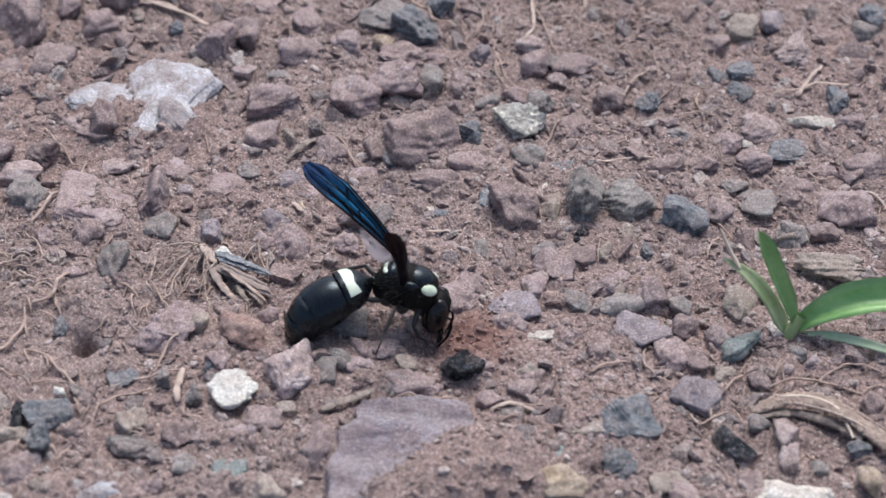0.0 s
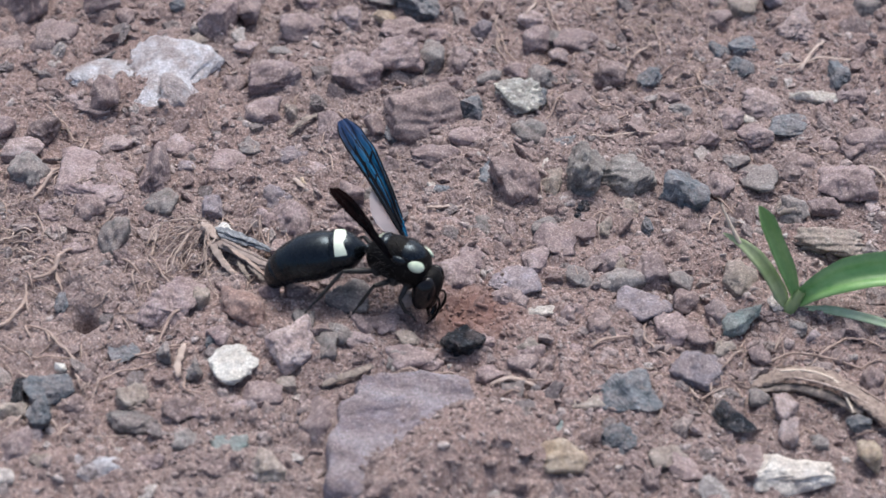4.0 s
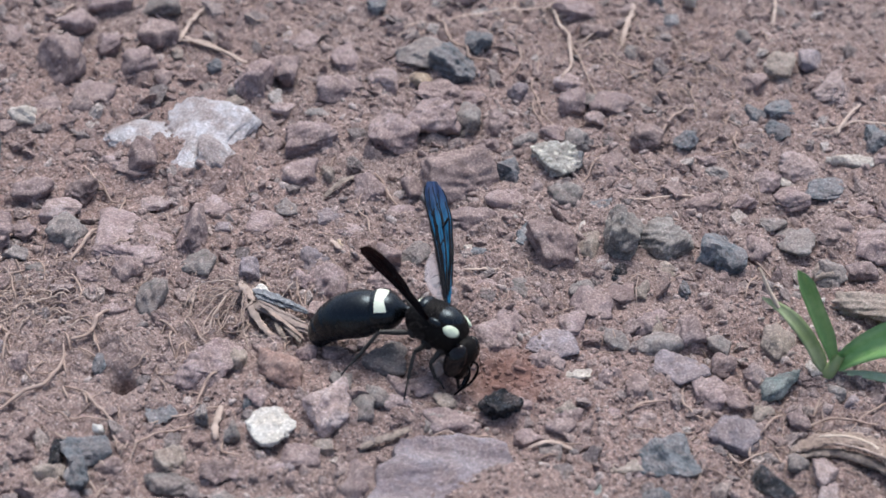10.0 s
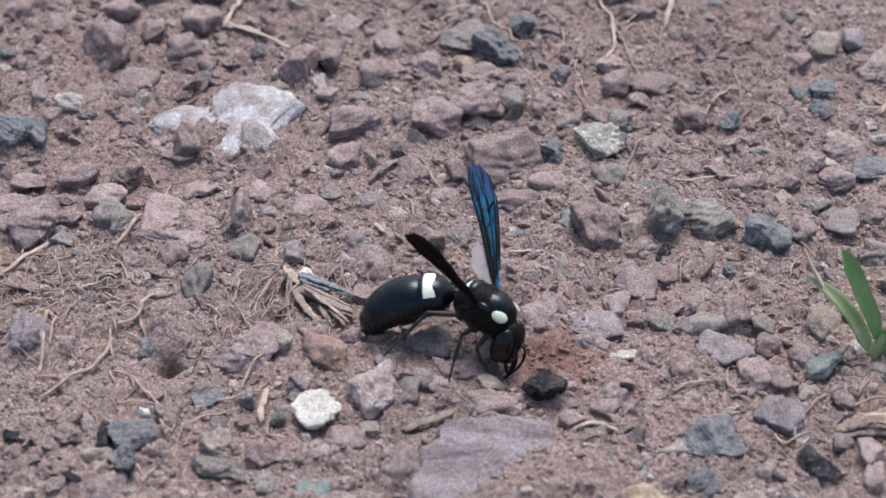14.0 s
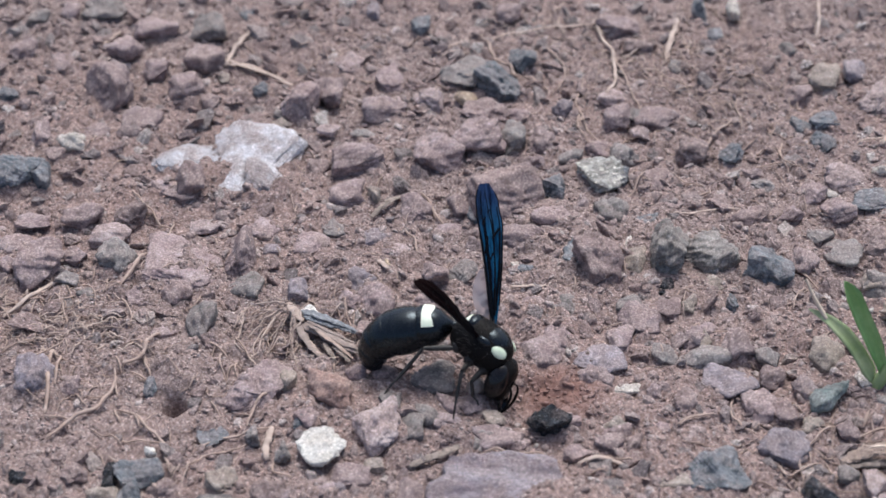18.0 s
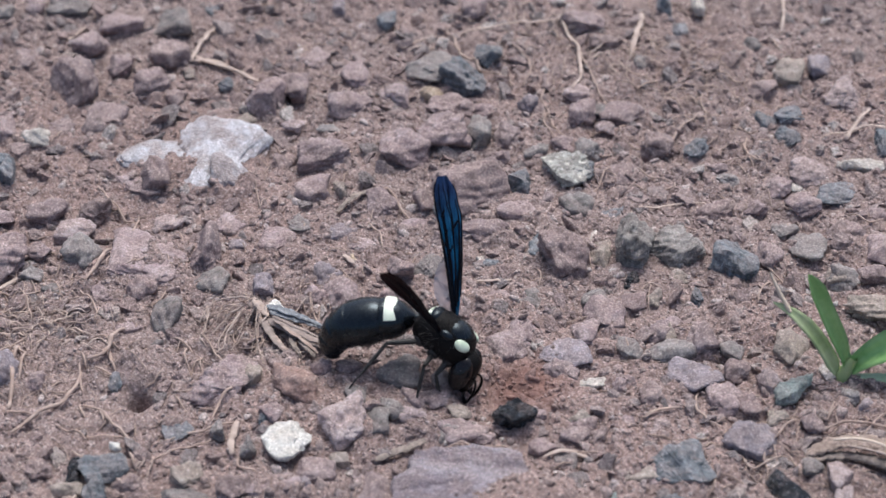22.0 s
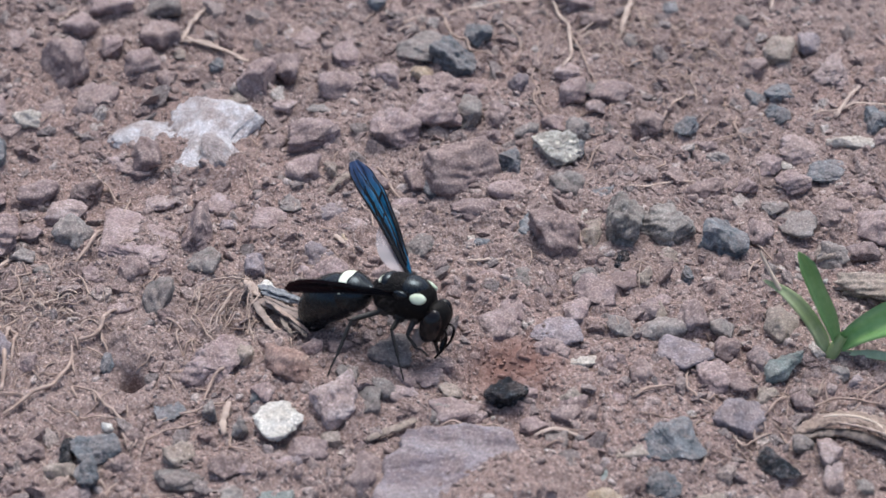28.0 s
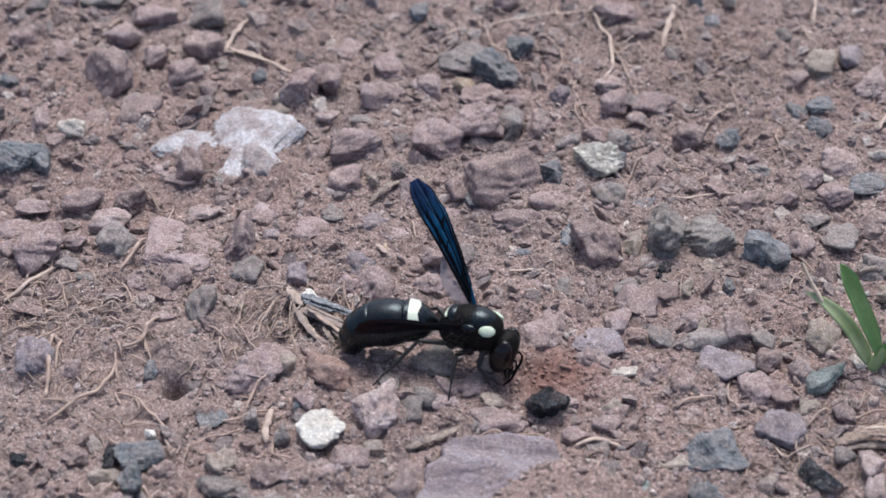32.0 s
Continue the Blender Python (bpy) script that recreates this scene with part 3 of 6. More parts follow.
stone("purple", -14.63, -0.62, 0.26, 3.04, 3.55, 2.13, 0)
stone("mauve", -13.08, -3.67, 0.33, 3.68, 3.88, 2.72, 0)
stone("mauve", -15.28, -3.37, 0.24, 2.45, 3.09, 2.01, 0)
stone("speckle", 9.27, 18.29, 0.39, 5.79, 4.69, 3.28, -24)
stone("slate", 4.57, 16.29, 0.39, 2.64, 4.06, 3.25, 0)
stone("slate", 11.86, 18.45, 0.26, 1.57, 3.34, 2.17, 0)
stone("brown", 15.37, 17.52, 0.22, 3.96, 3.66, 1.83, 0)
stone("grey", 10.54, 12.07, 0.28, 3.77, 3.88, 2.33, 0)
stone("mauve", 7.52, 13.72, 0.17, 1.78, 2.13, 1.39, 0)
stone("slate", 14.23, 10.44, 0.15, 3.51, 1.94, 1.26, 16)
stone("granite", 16.00, 4.34, 0.71, 4.58, 6.59, 5.93, 0)
stone("granite", 20.34, 4.55, 0.46, 5.95, 5.52, 3.86, -52)
stone("slate", 7.15, 5.16, 0.17, 3.56, 4.68, 1.40, 0)
stone("brown", 8.91, 2.67, 0.61, 4.90, 5.62, 5.05, 0)
stone("chalk", 12.13, 6.90, 0.11, 1.39, 1.44, 0.93, 0)
stone("tan", 12.59, 3.89, 0.30, 2.40, 5.05, 2.52, 0)
stone("slate", 25.89, 1.92, 0.53, 4.87, 4.92, 4.43, 0)
stone("mauve", 29.70, 3.91, 0.33, 2.96, 4.56, 2.74, 0)
stone("grey", 33.74, 5.46, 0.15, 3.66, 4.28, 1.28, 0)
stone("grey", 31.78, 8.32, 0.17, 2.66, 2.24, 1.46, 0)
stone("mauve", 31.80, 16.22, 0.22, 2.74, 3.63, 1.82, 0)
stone("chalk", 33.81, 16.11, 0.13, 1.19, 1.65, 1.07, 0)
stone("rose", 35.29, 18.77, 0.26, 3.97, 3.61, 2.17, 0)
stone("mauve", 34.15, 13.05, 0.28, 3.65, 3.88, 2.33, 0)
stone("slate", 37.96, 14.91, 0.22, 4.50, 3.61, 1.81, 0)
stone("brown", 24.78, 11.48, 0.24, 3.87, 3.35, 2.01, 0)
stone("tan", 17.51, -3.45, 0.24, 1.77, 3.07, 2.00, 0)
stone("slate", 21.94, -3.23, 0.19, 1.44, 2.46, 1.60, 0)
stone("black", 15.44, -0.57, 0.16, 1.68, 2.02, 1.31, 0)
stone("mauve", 21.72, -10.16, 0.40, 3.56, 3.67, 3.31, 0)
stone("grey", 18.75, -11.59, 0.20, 4.18, 2.76, 1.66, 24)
stone("tan", 18.81, -9.04, 0.18, 1.30, 2.25, 1.46, 0)
stone("purple", 20.84, -15.13, 0.20, 4.86, 4.73, 1.66, 0)
stone("grey", 24.53, -11.28, 0.21, 2.47, 2.67, 1.74, 0)
stone("brown", 24.79, -14.36, 0.24, 2.44, 3.08, 2.00, 0)
stone("tan", 30.30, -11.11, 0.24, 3.33, 5.02, 2.01, 0)
stone("rose", 27.76, -16.11, 0.25, 2.31, 3.20, 2.08, 0)
stone("slategreen", 29.68, -17.29, 0.70, 5.00, 2.30, 2.00, 44)
stone("brown", 16.54, -18.51, 0.26, 2.40, 2.75, 2.20, 0)
stone("mauve", 18.67, -19.33, 0.13, 1.35, 1.72, 1.12, 0)
stone("mauve", 23.34, -18.98, 0.24, 3.22, 3.96, 1.98, 0)
stone("brown", 25.36, -19.50, 0.22, 2.18, 2.87, 1.87, 0)
stone("purple", 25.14, -23.84, 0.27, 4.68, 4.50, 2.25, -16)
stone("tan", 27.96, -21.20, 0.17, 2.37, 2.14, 1.39, 0)
stone("slate", 18.65, -28.32, 0.41, 5.60, 5.72, 3.43, 24)
stone("tan", 14.79, -28.39, 0.15, 4.10, 3.07, 1.23, 8)
stone("mauve", 9.33, -24.06, 0.19, 2.86, 2.40, 1.56, 0)
stone("tan", 10.11, -21.68, 0.17, 2.27, 2.07, 1.45, 0)
stone("brown", 11.56, -24.00, 0.19, 1.73, 2.40, 1.56, 0)
stone("purple", 8.80, -12.15, 0.14, 4.93, 4.00, 1.20, 0)
stone("mauve", 8.31, -14.75, 0.23, 3.18, 2.70, 1.89, 0)
stone("mauve", 3.24, -10.82, 0.16, 4.53, 4.58, 1.37, 0)
stone("purple", -44.14, -16.54, 0.45, 3.73, 4.67, 3.74, 0)
stone("mauve", -41.08, -17.11, 0.18, 2.44, 2.35, 1.53, 0)
stone("mauve", -23.43, -17.15, 0.29, 5.50, 6.14, 2.46, -13)
stone("tan", -20.69, -15.94, 0.28, 2.12, 3.53, 2.29, 0)
stone("slate", -26.78, -23.38, 0.08, 2.88, 3.45, 0.69, 0)
stone("ochrerose", -16.51, -17.63, 0.36, 4.32, 4.23, 2.96, 0)
stone("rose", -11.76, -22.94, 0.41, 4.33, 6.23, 3.43, 0)
stone("white", -16.40, -25.33, 0.35, 4.40, 5.40, 1.70, 13)
stone("black", 3.85, -21.60, 0.42, 3.45, 3.40, 2.90, 19)
stone("grey", -6.60, -15.56, 0.26, 4.03, 3.64, 2.18, -16)
stone("grey", -8.70, -22.56, 0.19, 2.57, 3.14, 1.57, 0)
stone("mauve", -3.34, -18.83, 0.13, 2.93, 2.70, 1.08, 0)
stone("grey", -10.77, -18.78, 0.19, 2.09, 2.46, 1.60, 0)
stone("brown", -32.11, -15.82, 0.23, 2.45, 3.20, 1.92, 0)
stone("slate", -33.29, -17.21, 0.17, 1.27, 2.20, 1.43, 0)
stone("white", -31.88, -26.21, 0.15, 1.12, 1.23, 1.23, 0)
stone("slate", -32.42, -29.57, 0.28, 4.22, 3.36, 2.35, 16)
stone("black", -35.09, -29.89, 0.25, 1.50, 3.19, 2.08, 0)
stone("brown", -30.04, -30.79, 0.17, 3.09, 2.43, 1.46, 0)
stone("tan", -35.26, -31.94, 0.18, 2.58, 1.87, 1.49, 0)
stone("brown", -38.20, -29.51, 0.16, 2.61, 2.09, 1.36, 0)
stone("black", -43.39, -29.86, 0.12, 1.71, 1.53, 0.99, 0)
stone("grey", -23.01, -23.79, 0.22, 1.34, 1.81, 1.81, 0)
stone("grey", -19.90, -26.06, 0.20, 1.53, 1.68, 1.68, 0)
stone("tan", -25.02, -30.00, 0.23, 2.80, 2.68, 1.88, 8)
stone("mauve", 19.11, -7.68, 0.15, 2.18, 1.96, 1.27, 0)
stone("brown", 15.49, -4.13, 0.19, 2.99, 2.69, 1.61, 0)
stone("grey", 11.76, -3.52, 0.20, 2.44, 2.61, 1.70, 0)
stone("mauve", -14.20, -14.68, 0.15, 1.81, 1.92, 1.25, 0)
stone("brown", -11.55, -14.47, 0.16, 2.34, 2.07, 1.34, 0)
stone("mauve", -18.41, -21.24, 0.20, 2.39, 2.58, 1.68, 0)
stone("slate", -18.58, -21.65, 0.17, 1.55, 2.15, 1.40, 0)
stone("mauve", 5.91, -20.64, 0.15, 2.07, 1.86, 1.21, 0)
stone("mauve", 10.93, -8.85, 0.17, 2.72, 3.51, 1.40, 0)
stone("grey", 14.91, -11.45, 0.17, 2.36, 2.23, 1.45, 0)
stone("mauve", -8.36, -32.58, 0.36, 3.74, 5.06, 3.04, 0)
stone("slategreen", -16.04, -35.36, 0.15, 3.49, 2.51, 1.26, -13)
stone("brown", -20.75, -31.38, 0.20, 3.26, 2.82, 1.69, 0)
stone("mauve", -17.11, -31.28, 0.16, 4.94, 2.26, 1.36, 0)
stone("grey", -24.79, -32.86, 0.11, 4.41, 2.37, 0.95, 0)
stone("mauve", -34.12, -36.48, 0.25, 2.99, 4.11, 2.06, 0)
stone("quartz", -27.52, -38.88, 0.23, 6.20, 3.14, 1.88, 0)
stone("slate", -32.60, -32.86, 0.35, 2.26, 3.22, 2.90, 0)
stone("purple", -32.72, -35.18, 0.13, 1.26, 1.61, 1.05, 0)
stone("brown", -16.93, -38.05, 0.17, 3.07, 2.77, 1.39, 0)
stone("tan", -12.33, -38.22, 0.23, 2.97, 3.15, 1.89, 0)
stone("ochre", 12.54, -36.36, 0.40, 4.00, 4.20, 3.00, 10)
stone("slategreen", 13.13, -32.86, 0.19, 3.24, 2.45, 1.59, 0)
stone("black", 13.20, -30.87, 0.13, 2.48, 1.64, 1.07, -24)
stone("slate", 17.60, -33.61, 0.24, 2.94, 3.12, 2.03, 0)
stone("tan", 21.58, -35.45, 0.19, 3.59, 2.64, 1.58, 19)
stone("black", 27.65, -30.71, 0.30, 4.40, 1.70, 1.10, -50)
stone("rose", 32.43, -32.32, 0.30, 1.77, 3.09, 2.47, 0)
stone("chalk", 32.26, -37.00, 0.25, 7.20, 4.20, 1.80, 0)
stone("mauve", 23.23, -36.72, 0.15, 2.99, 3.12, 1.25, 0)
stone("brown", 40.56, -25.40, 0.33, 2.34, 3.10, 2.79, 0)
stone("grey", 35.02, -17.72, 0.17, 1.68, 2.18, 1.41, 0)
stone("purple", 36.27, -19.42, 0.17, 1.77, 2.16, 1.40, 0)
stone("mauve", 42.53, 4.71, 0.49, 5.73, 5.84, 4.08, 0)
stone("brown", 38.27, 7.92, 0.26, 3.82, 3.10, 2.17, 0)
stone("mauve", 45.71, 12.06, 0.28, 4.94, 3.87, 2.32, 0)
stone("grey", 36.60, -0.10, 0.31, 3.04, 3.24, 2.59, 0)
stone("mauve", 39.80, 1.11, 0.25, 2.94, 3.03, 2.12, 0)
stone("tan", 39.58, -4.70, 0.28, 6.85, 4.71, 2.36, 0)
stone("white", 35.44, -3.58, 0.07, 0.55, 0.61, 0.61, 0)
stone("rose", 44.89, 1.01, 0.16, 1.81, 2.03, 1.32, 0)
stone("chalk", 41.04, 20.58, 0.20, 4.97, 2.44, 1.71, 0)
stone("slate", 44.30, 24.14, 0.35, 2.58, 4.12, 2.88, 0)
stone("rose", 35.49, 19.77, 0.22, 3.99, 3.11, 1.87, 0)
stone("grey", 49.59, 39.05, 0.28, 3.23, 3.58, 2.33, 0)
stone("mauve", 45.11, 21.05, 0.24, 3.04, 3.03, 1.97, 0)
stone("slate", 50.78, 42.72, 0.33, 3.01, 4.17, 2.71, 0)
stone("brown", 43.95, 10.83, 0.25, 2.58, 3.24, 2.11, 0)
stone("mauve", 41.48, 11.10, 0.16, 2.34, 2.11, 1.37, 0)
stone("tan", -31.75, -38.07, 0.13, 1.91, 1.72, 1.12, 0)
stone("mauve", -22.24, -37.65, 0.13, 2.11, 1.73, 1.12, 0)
stone("grey", -19.64, -35.21, 0.19, 2.23, 2.42, 1.57, 0)
stone("purple", -14.74, -30.25, 0.14, 1.49, 1.78, 1.16, 0)
stone("mauve", 6.06, -35.78, 0.14, 2.52, 2.82, 1.13, 0)
stone("grey", 9.00, -33.53, 0.13, 2.15, 2.69, 1.07, 0)
stone("mauve", 9.95, -22.37, 0.16, 3.08, 2.20, 1.32, 0)
stone("mauve", 16.06, -28.95, 0.15, 3.50, 3.22, 1.29, 0)
stone("brown", 28.87, -35.51, 0.15, 2.43, 3.14, 1.25, 0)
stone("slate", 38.84, -30.44, 0.16, 1.99, 2.06, 1.34, 0)
stone("ochre", 39.21, -34.49, 0.24, 1.95, 3.11, 2.02, 0)
stone("grey", 35.02, -33.05, 0.13, 1.47, 1.63, 1.06, 0)
stone("mauve", -5.32, -19.20, 0.19, 2.08, 2.45, 1.59, 0)
stone("grey", -7.20, -20.89, 0.20, 2.27, 2.35, 1.65, 0)
stone("grey", -2.06, -23.70, 0.16, 2.35, 1.91, 1.34, 0)
stone("mauve", 1.01, -24.30, 0.14, 2.55, 1.83, 1.19, 0)
stone("white", -19.22, -6.29, 1.11, 1.66, 1.34, 0.94, -13)
stone("purple", -14.02, 7.34, 0.12, 3.48, 3.35, 1.01, 0)
stone("mauve", -11.47, 5.30, 0.10, 2.88, 2.74, 0.82, 0)
stone("chalk", 0.64, 2.90, 0.09, 0.91, 1.10, 0.72, 0)
stone("mauve", -6.40, 8.57, 0.11, 2.91, 2.70, 0.95, 0)
stone("slate", 1.89, 2.37, 0.12, 1.93, 1.57, 1.02, 0)
stone("mauve", -7.65, -3.28, 0.20, 2.79, 2.62, 1.70, 0)
stone("brown", -20.77, 19.57, 0.20, 2.56, 2.53, 1.64, 0)
stone("mauve", -20.18, 5.96, 0.13, 3.59, 3.73, 1.12, 0)
stone("grey", -18.09, 8.79, 0.11, 2.57, 2.71, 0.95, 0)
stone("mauve", 2.36, -3.66, 0.14, 2.55, 2.87, 1.15, 0)
stone("grey", 5.68, -3.82, 0.16, 2.77, 3.40, 1.36, 0)
stone("mauve", 5.09, -8.30, 0.16, 3.27, 3.79, 1.33, 0)
stone("mauve", 12.67, -5.66, 0.25, 3.96, 5.15, 2.06, 0)
stone("mauve", 18.07, -8.68, 0.20, 2.61, 2.55, 1.66, 0)
stone("tan", 20.30, 0.29, 0.16, 1.91, 2.02, 1.31, 0)
stone("mauve", 29.18, 12.33, 0.19, 2.82, 2.44, 1.59, 0)
stone("grey", 26.73, 17.77, 0.16, 2.40, 1.99, 1.30, 0)
stone("mauve", 25.84, 19.95, 0.13, 2.18, 1.67, 1.09, 0)
stone("brown", 37.34, 7.06, 0.31, 3.46, 3.70, 2.59, 0)
stone("tan", 36.16, 0.49, 0.25, 2.47, 3.01, 2.10, 0)
stone("mauve", 14.09, -16.47, 0.17, 2.21, 2.18, 1.42, 0)
stone("mauve", 13.55, -22.79, 0.13, 2.56, 2.65, 1.06, 0)
stone("rose", 17.23, -22.66, 0.11, 2.56, 2.31, 0.93, 0)
stone("mauve", 6.36, -25.24, 0.11, 2.54, 2.29, 0.92, 0)
stone("grey", 8.43, -27.53, 0.17, 2.01, 2.22, 1.45, 0)
stone("mauve", 31.08, -21.59, 0.17, 2.16, 2.13, 1.39, 0)
stone("rose", 32.62, -29.23, 0.25, 2.28, 3.41, 2.04, 0)
stone("grey", 30.35, -27.66, 0.16, 1.80, 2.08, 1.35, 0)
stone("mauve", -57.51, 43.31, 0.24, 3.32, 3.13, 2.03, 0)
stone("mauve", -52.43, 41.06, 0.13, 2.90, 3.58, 1.07, 0)
stone("mauve", -45.99, 26.75, 0.11, 3.13, 2.98, 0.89, 0)
stone("slate", -57.10, 33.29, 0.25, 2.57, 3.20, 2.08, 0)
stone("mauve", -49.53, 9.52, 0.12, 3.65, 3.20, 0.96, 0)
stone("mauve", -36.85, 15.88, 0.12, 3.01, 2.53, 1.01, 0)
stone("mauve", -25.25, 8.87, 0.12, 2.93, 3.38, 1.01, 0)
stone("rose", -31.59, 8.85, 0.08, 2.93, 2.19, 0.66, 0)
stone("mauve", -36.35, -2.96, 0.12, 2.80, 3.24, 0.97, 0)
stone("purple", -24.09, 4.56, 0.15, 2.07, 1.91, 1.24, 0)
stone("mauve", -44.27, 3.42, 0.17, 2.53, 2.23, 1.45, 0)
stone("grey", -44.27, -0.37, 0.16, 2.27, 2.04, 1.33, 0)
stone("mauve", -33.28, -8.63, 0.12, 2.52, 2.48, 0.99, 0)
stone("mauve", -18.86, 41.76, 0.14, 3.28, 3.79, 1.14, 0)
stone("rose", -20.31, 27.34, 0.14, 2.75, 1.73, 1.13, 0)
stone("grey", -16.41, 27.01, 0.12, 2.75, 1.55, 1.01, 0)
stone("mauve", 3.40, 25.32, 0.24, 3.09, 3.36, 2.02, 0)
stone("grey", 6.45, 22.69, 0.21, 2.45, 2.71, 1.76, 0)
stone("mauve", 2.30, 21.38, 0.21, 2.81, 2.70, 1.76, 0)
stone("mauve", -0.77, -23.26, 0.16, 4.72, 3.74, 1.31, 0)
stone("rose", -5.36, -20.95, 0.13, 2.59, 2.68, 1.07, 0)
stone("tan", -1.22, -20.85, 0.15, 2.07, 2.07, 1.24, 0)
stone("mauve", -1.82, -16.81, 0.14, 2.11, 1.75, 1.14, 0)
stone("mauve", -13.70, -28.85, 0.13, 3.51, 3.16, 1.11, 0)
stone("mauve", -16.78, -30.42, 0.15, 2.99, 3.06, 1.22, 0)
stone("chalk", -2.11, -24.91, 0.08, 0.61, 0.67, 0.67, 0)
stone("chalk", 2.76, -24.30, 0.07, 0.51, 0.56, 0.56, 0)
stone("tan", -11.70, -27.20, 0.11, 2.02, 1.40, 0.91, 0)
stone("chalk", 11.23, -16.18, 0.07, 3.37, 1.36, 0.54, 0)
stone("tan", -14.37, 15.11, 0.19, 1.43, 1.57, 1.57, 0)
stone("ochre", -12.44, 2.23, 0.11, 1.47, 1.37, 0.96, 31)
stone("white", 12.46, 7.38, 0.12, 0.92, 1.02, 1.02, 0)


def purple_slab():
    """A flat broken plate of banded stone, sunk into the soil."""
    cx, cy, top, low = -1.18, -32.96, 1.25, -2.0
    corners = np.array([(-4.0, 6.1), (0.9, 6.8), (5.8, 6.1), (6.3, 3.0), (7.7, -0.9), (6.0, -6.5), (-0.6, -10.0), (-6.3, -8.3), (-6.2, -2.2), (-5.5, 2.1), (-4.2, 3.8)])
    n = len(corners)
    t = np.linspace(0, n, 132, endpoint=False)
    k = t.astype(int)
    edge = corners[k] + (corners[(k + 1) % n] - corners[k]) * (t - k)[:, None]
    edge = (edge + np.roll(edge, 1, 0) + np.roll(edge, -1, 0)) / 3
    edge = edge + 0.5 * (np.stack([lattice_noise(edge[:, 0], edge[:, 1], 1.1, 61), lattice_noise(edge[:, 0], edge[:, 1], 0.9, 62)], 1) - 0.5)
    rows = []
    for scale, z in ((1.02, low), (1.02, 0.2), (1.0, top - 0.35), (0.985, top - 0.08), *((q, top) for q in np.linspace(0.96, 0.02, 26))):
        p = edge * scale
        lift = 0.30 * (lattice_noise(p[:, 0], p[:, 1] * 1.8, 2.6, 63) - 0.5) + 0.16 * (lattice_noise(p[:, 0], p[:, 1] * 2, 0.8, 64) - 0.5) + 0.14 * np.floor(2.4 * lattice_noise(p[:, 0] * 0.5, p[:, 1] * 1.6, 2.4, 65))
        rows.append(np.c_[p, z + lift * (z > 0)])
    v = np.concatenate(rows)
    i = np.arange(len(v)).reshape(len(rows), -1)
    j = np.roll(i, -1, 1)
    f = np.stack([i[:-1], j[:-1], j[1:], i[1:]], -1).reshape(-1, 4)
    ob = new("stone", mesh_of("stone", v * MM, f, ROCKS["slab"]))
    ob.location = Vector((cx, cy, 0)) * MM
    tagged(ob, ROCK_LABELS["slab"], "stone", "stones in the soil")


purple_slab()


# ---- ground: one sheet to the horizon ----
def build_ground():
    tail = 0.24 * 1.42 ** np.arange(1, 37)
    inner_x, inner_y = np.arange(-68, 66, 0.24), np.arange(-46, 70, 0.24)
    xs = np.r_[(inner_x[0] - np.cumsum(tail))[::-1], inner_x, inner_x[-1] + np.cumsum(tail)]
    ys = np.r_[(inner_y[0] - np.cumsum(tail))[::-1], inner_y, inner_y[-1] + np.cumsum(tail)]
    gx, gy = np.meshgrid(xs, ys)
    gz = ground_height(gx, gy)
    verts = np.stack([gx, gy, gz], -1).reshape(-1, 3) * MM
    i = np.arange(len(xs) * len(ys)).reshape(len(ys), len(xs))
    faces = np.stack([i[:-1, :-1], i[:-1, 1:], i[1:, 1:], i[1:, :-1]], -1).reshape(-1, 4)
    tagged(new("ground", mesh_of("ground", verts, faces, soil_mat)), "bare crumbly red-brown soil strewn with gravel", "ground", kind="structure")


build_ground()


# ---- loose grains: crumbs of soil and fine gravel, each kind one mesh ----
def scatter(name, label, mat, count, sizes, level, seed, sink, flat=(0.5, 0.9), skew=2.2):
    rng = np.random.RandomState(seed)
    shapes = [rock_verts(rng, level, cuts=10, power=14 if level < 3 else 40, wear=0.06, depth=(0.5, 0.92)) for _ in range(24)]
    verts, faces, n = [], [], 0
    x, y = rng.uniform(-66, 60, count), rng.uniform(-43, 66, count)
    keep = lattice_noise(x, y, 6.0, seed) + 0.35 * rng.rand(count) > 0.42
    # Smoother bare soil round the roots, and a clean hollow.
    bare = np.exp(-(((x + 36) / 15) ** 2 + ((y + 16) / 10) ** 2))
    keep &= rng.rand(count) > bare * (0.85 if sizes[1] > 0.5 else 0.3)
    keep &= (x - HOLLOWS[1][0]) ** 2 + (y - HOLLOWS[1][1]) ** 2 > 2.6
    r = sizes[0] * (sizes[1] / sizes[0]) ** (rng.rand(count) ** skew)
    if sizes[1] > 1.0:
        # Larger grains stay clear of the stones and of the digging place.
        for sx, sy, half in TAKEN:
            keep &= (x - sx) ** 2 + (y - sy) ** 2 > (half + 0.7 * r) ** 2
    x, y, r = x[keep], y[keep], r[keep]
    z = ground_height(x, y)
    turn, lean = rng.uniform(0, 6.283, len(x)), rng.normal(0, 0.35, (len(x), 2))
    thick, wide = rng.uniform(*flat, len(x)), rng.uniform(0.65, 1.0, len(x))
    for k in range(len(x)):
        v, f = shapes[k % 24]
        p = v * (r[k], r[k] * wide[k], r[k] * thick[k])
        c, s = math.cos(turn[k]), math.sin(turn[k])
        q = np.stack([c * p[:, 0] - s * p[:, 1], s * p[:, 0] + c * p[:, 1], p[:, 2] + lean[k, 0] * p[:, 0] + lean[k, 1] * p[:, 1]], 1)
        verts.append(q + (x[k], y[k], z[k] + r[k] * thick[k] * sink))
        faces.append(f + n)
        n += len(v)
    ob = new(name, mesh_of(name, np.concatenate(verts) * MM, np.concatenate(faces), mat, smooth=level < 3))
    return tagged(ob, label, "gravel", kind="stuff")


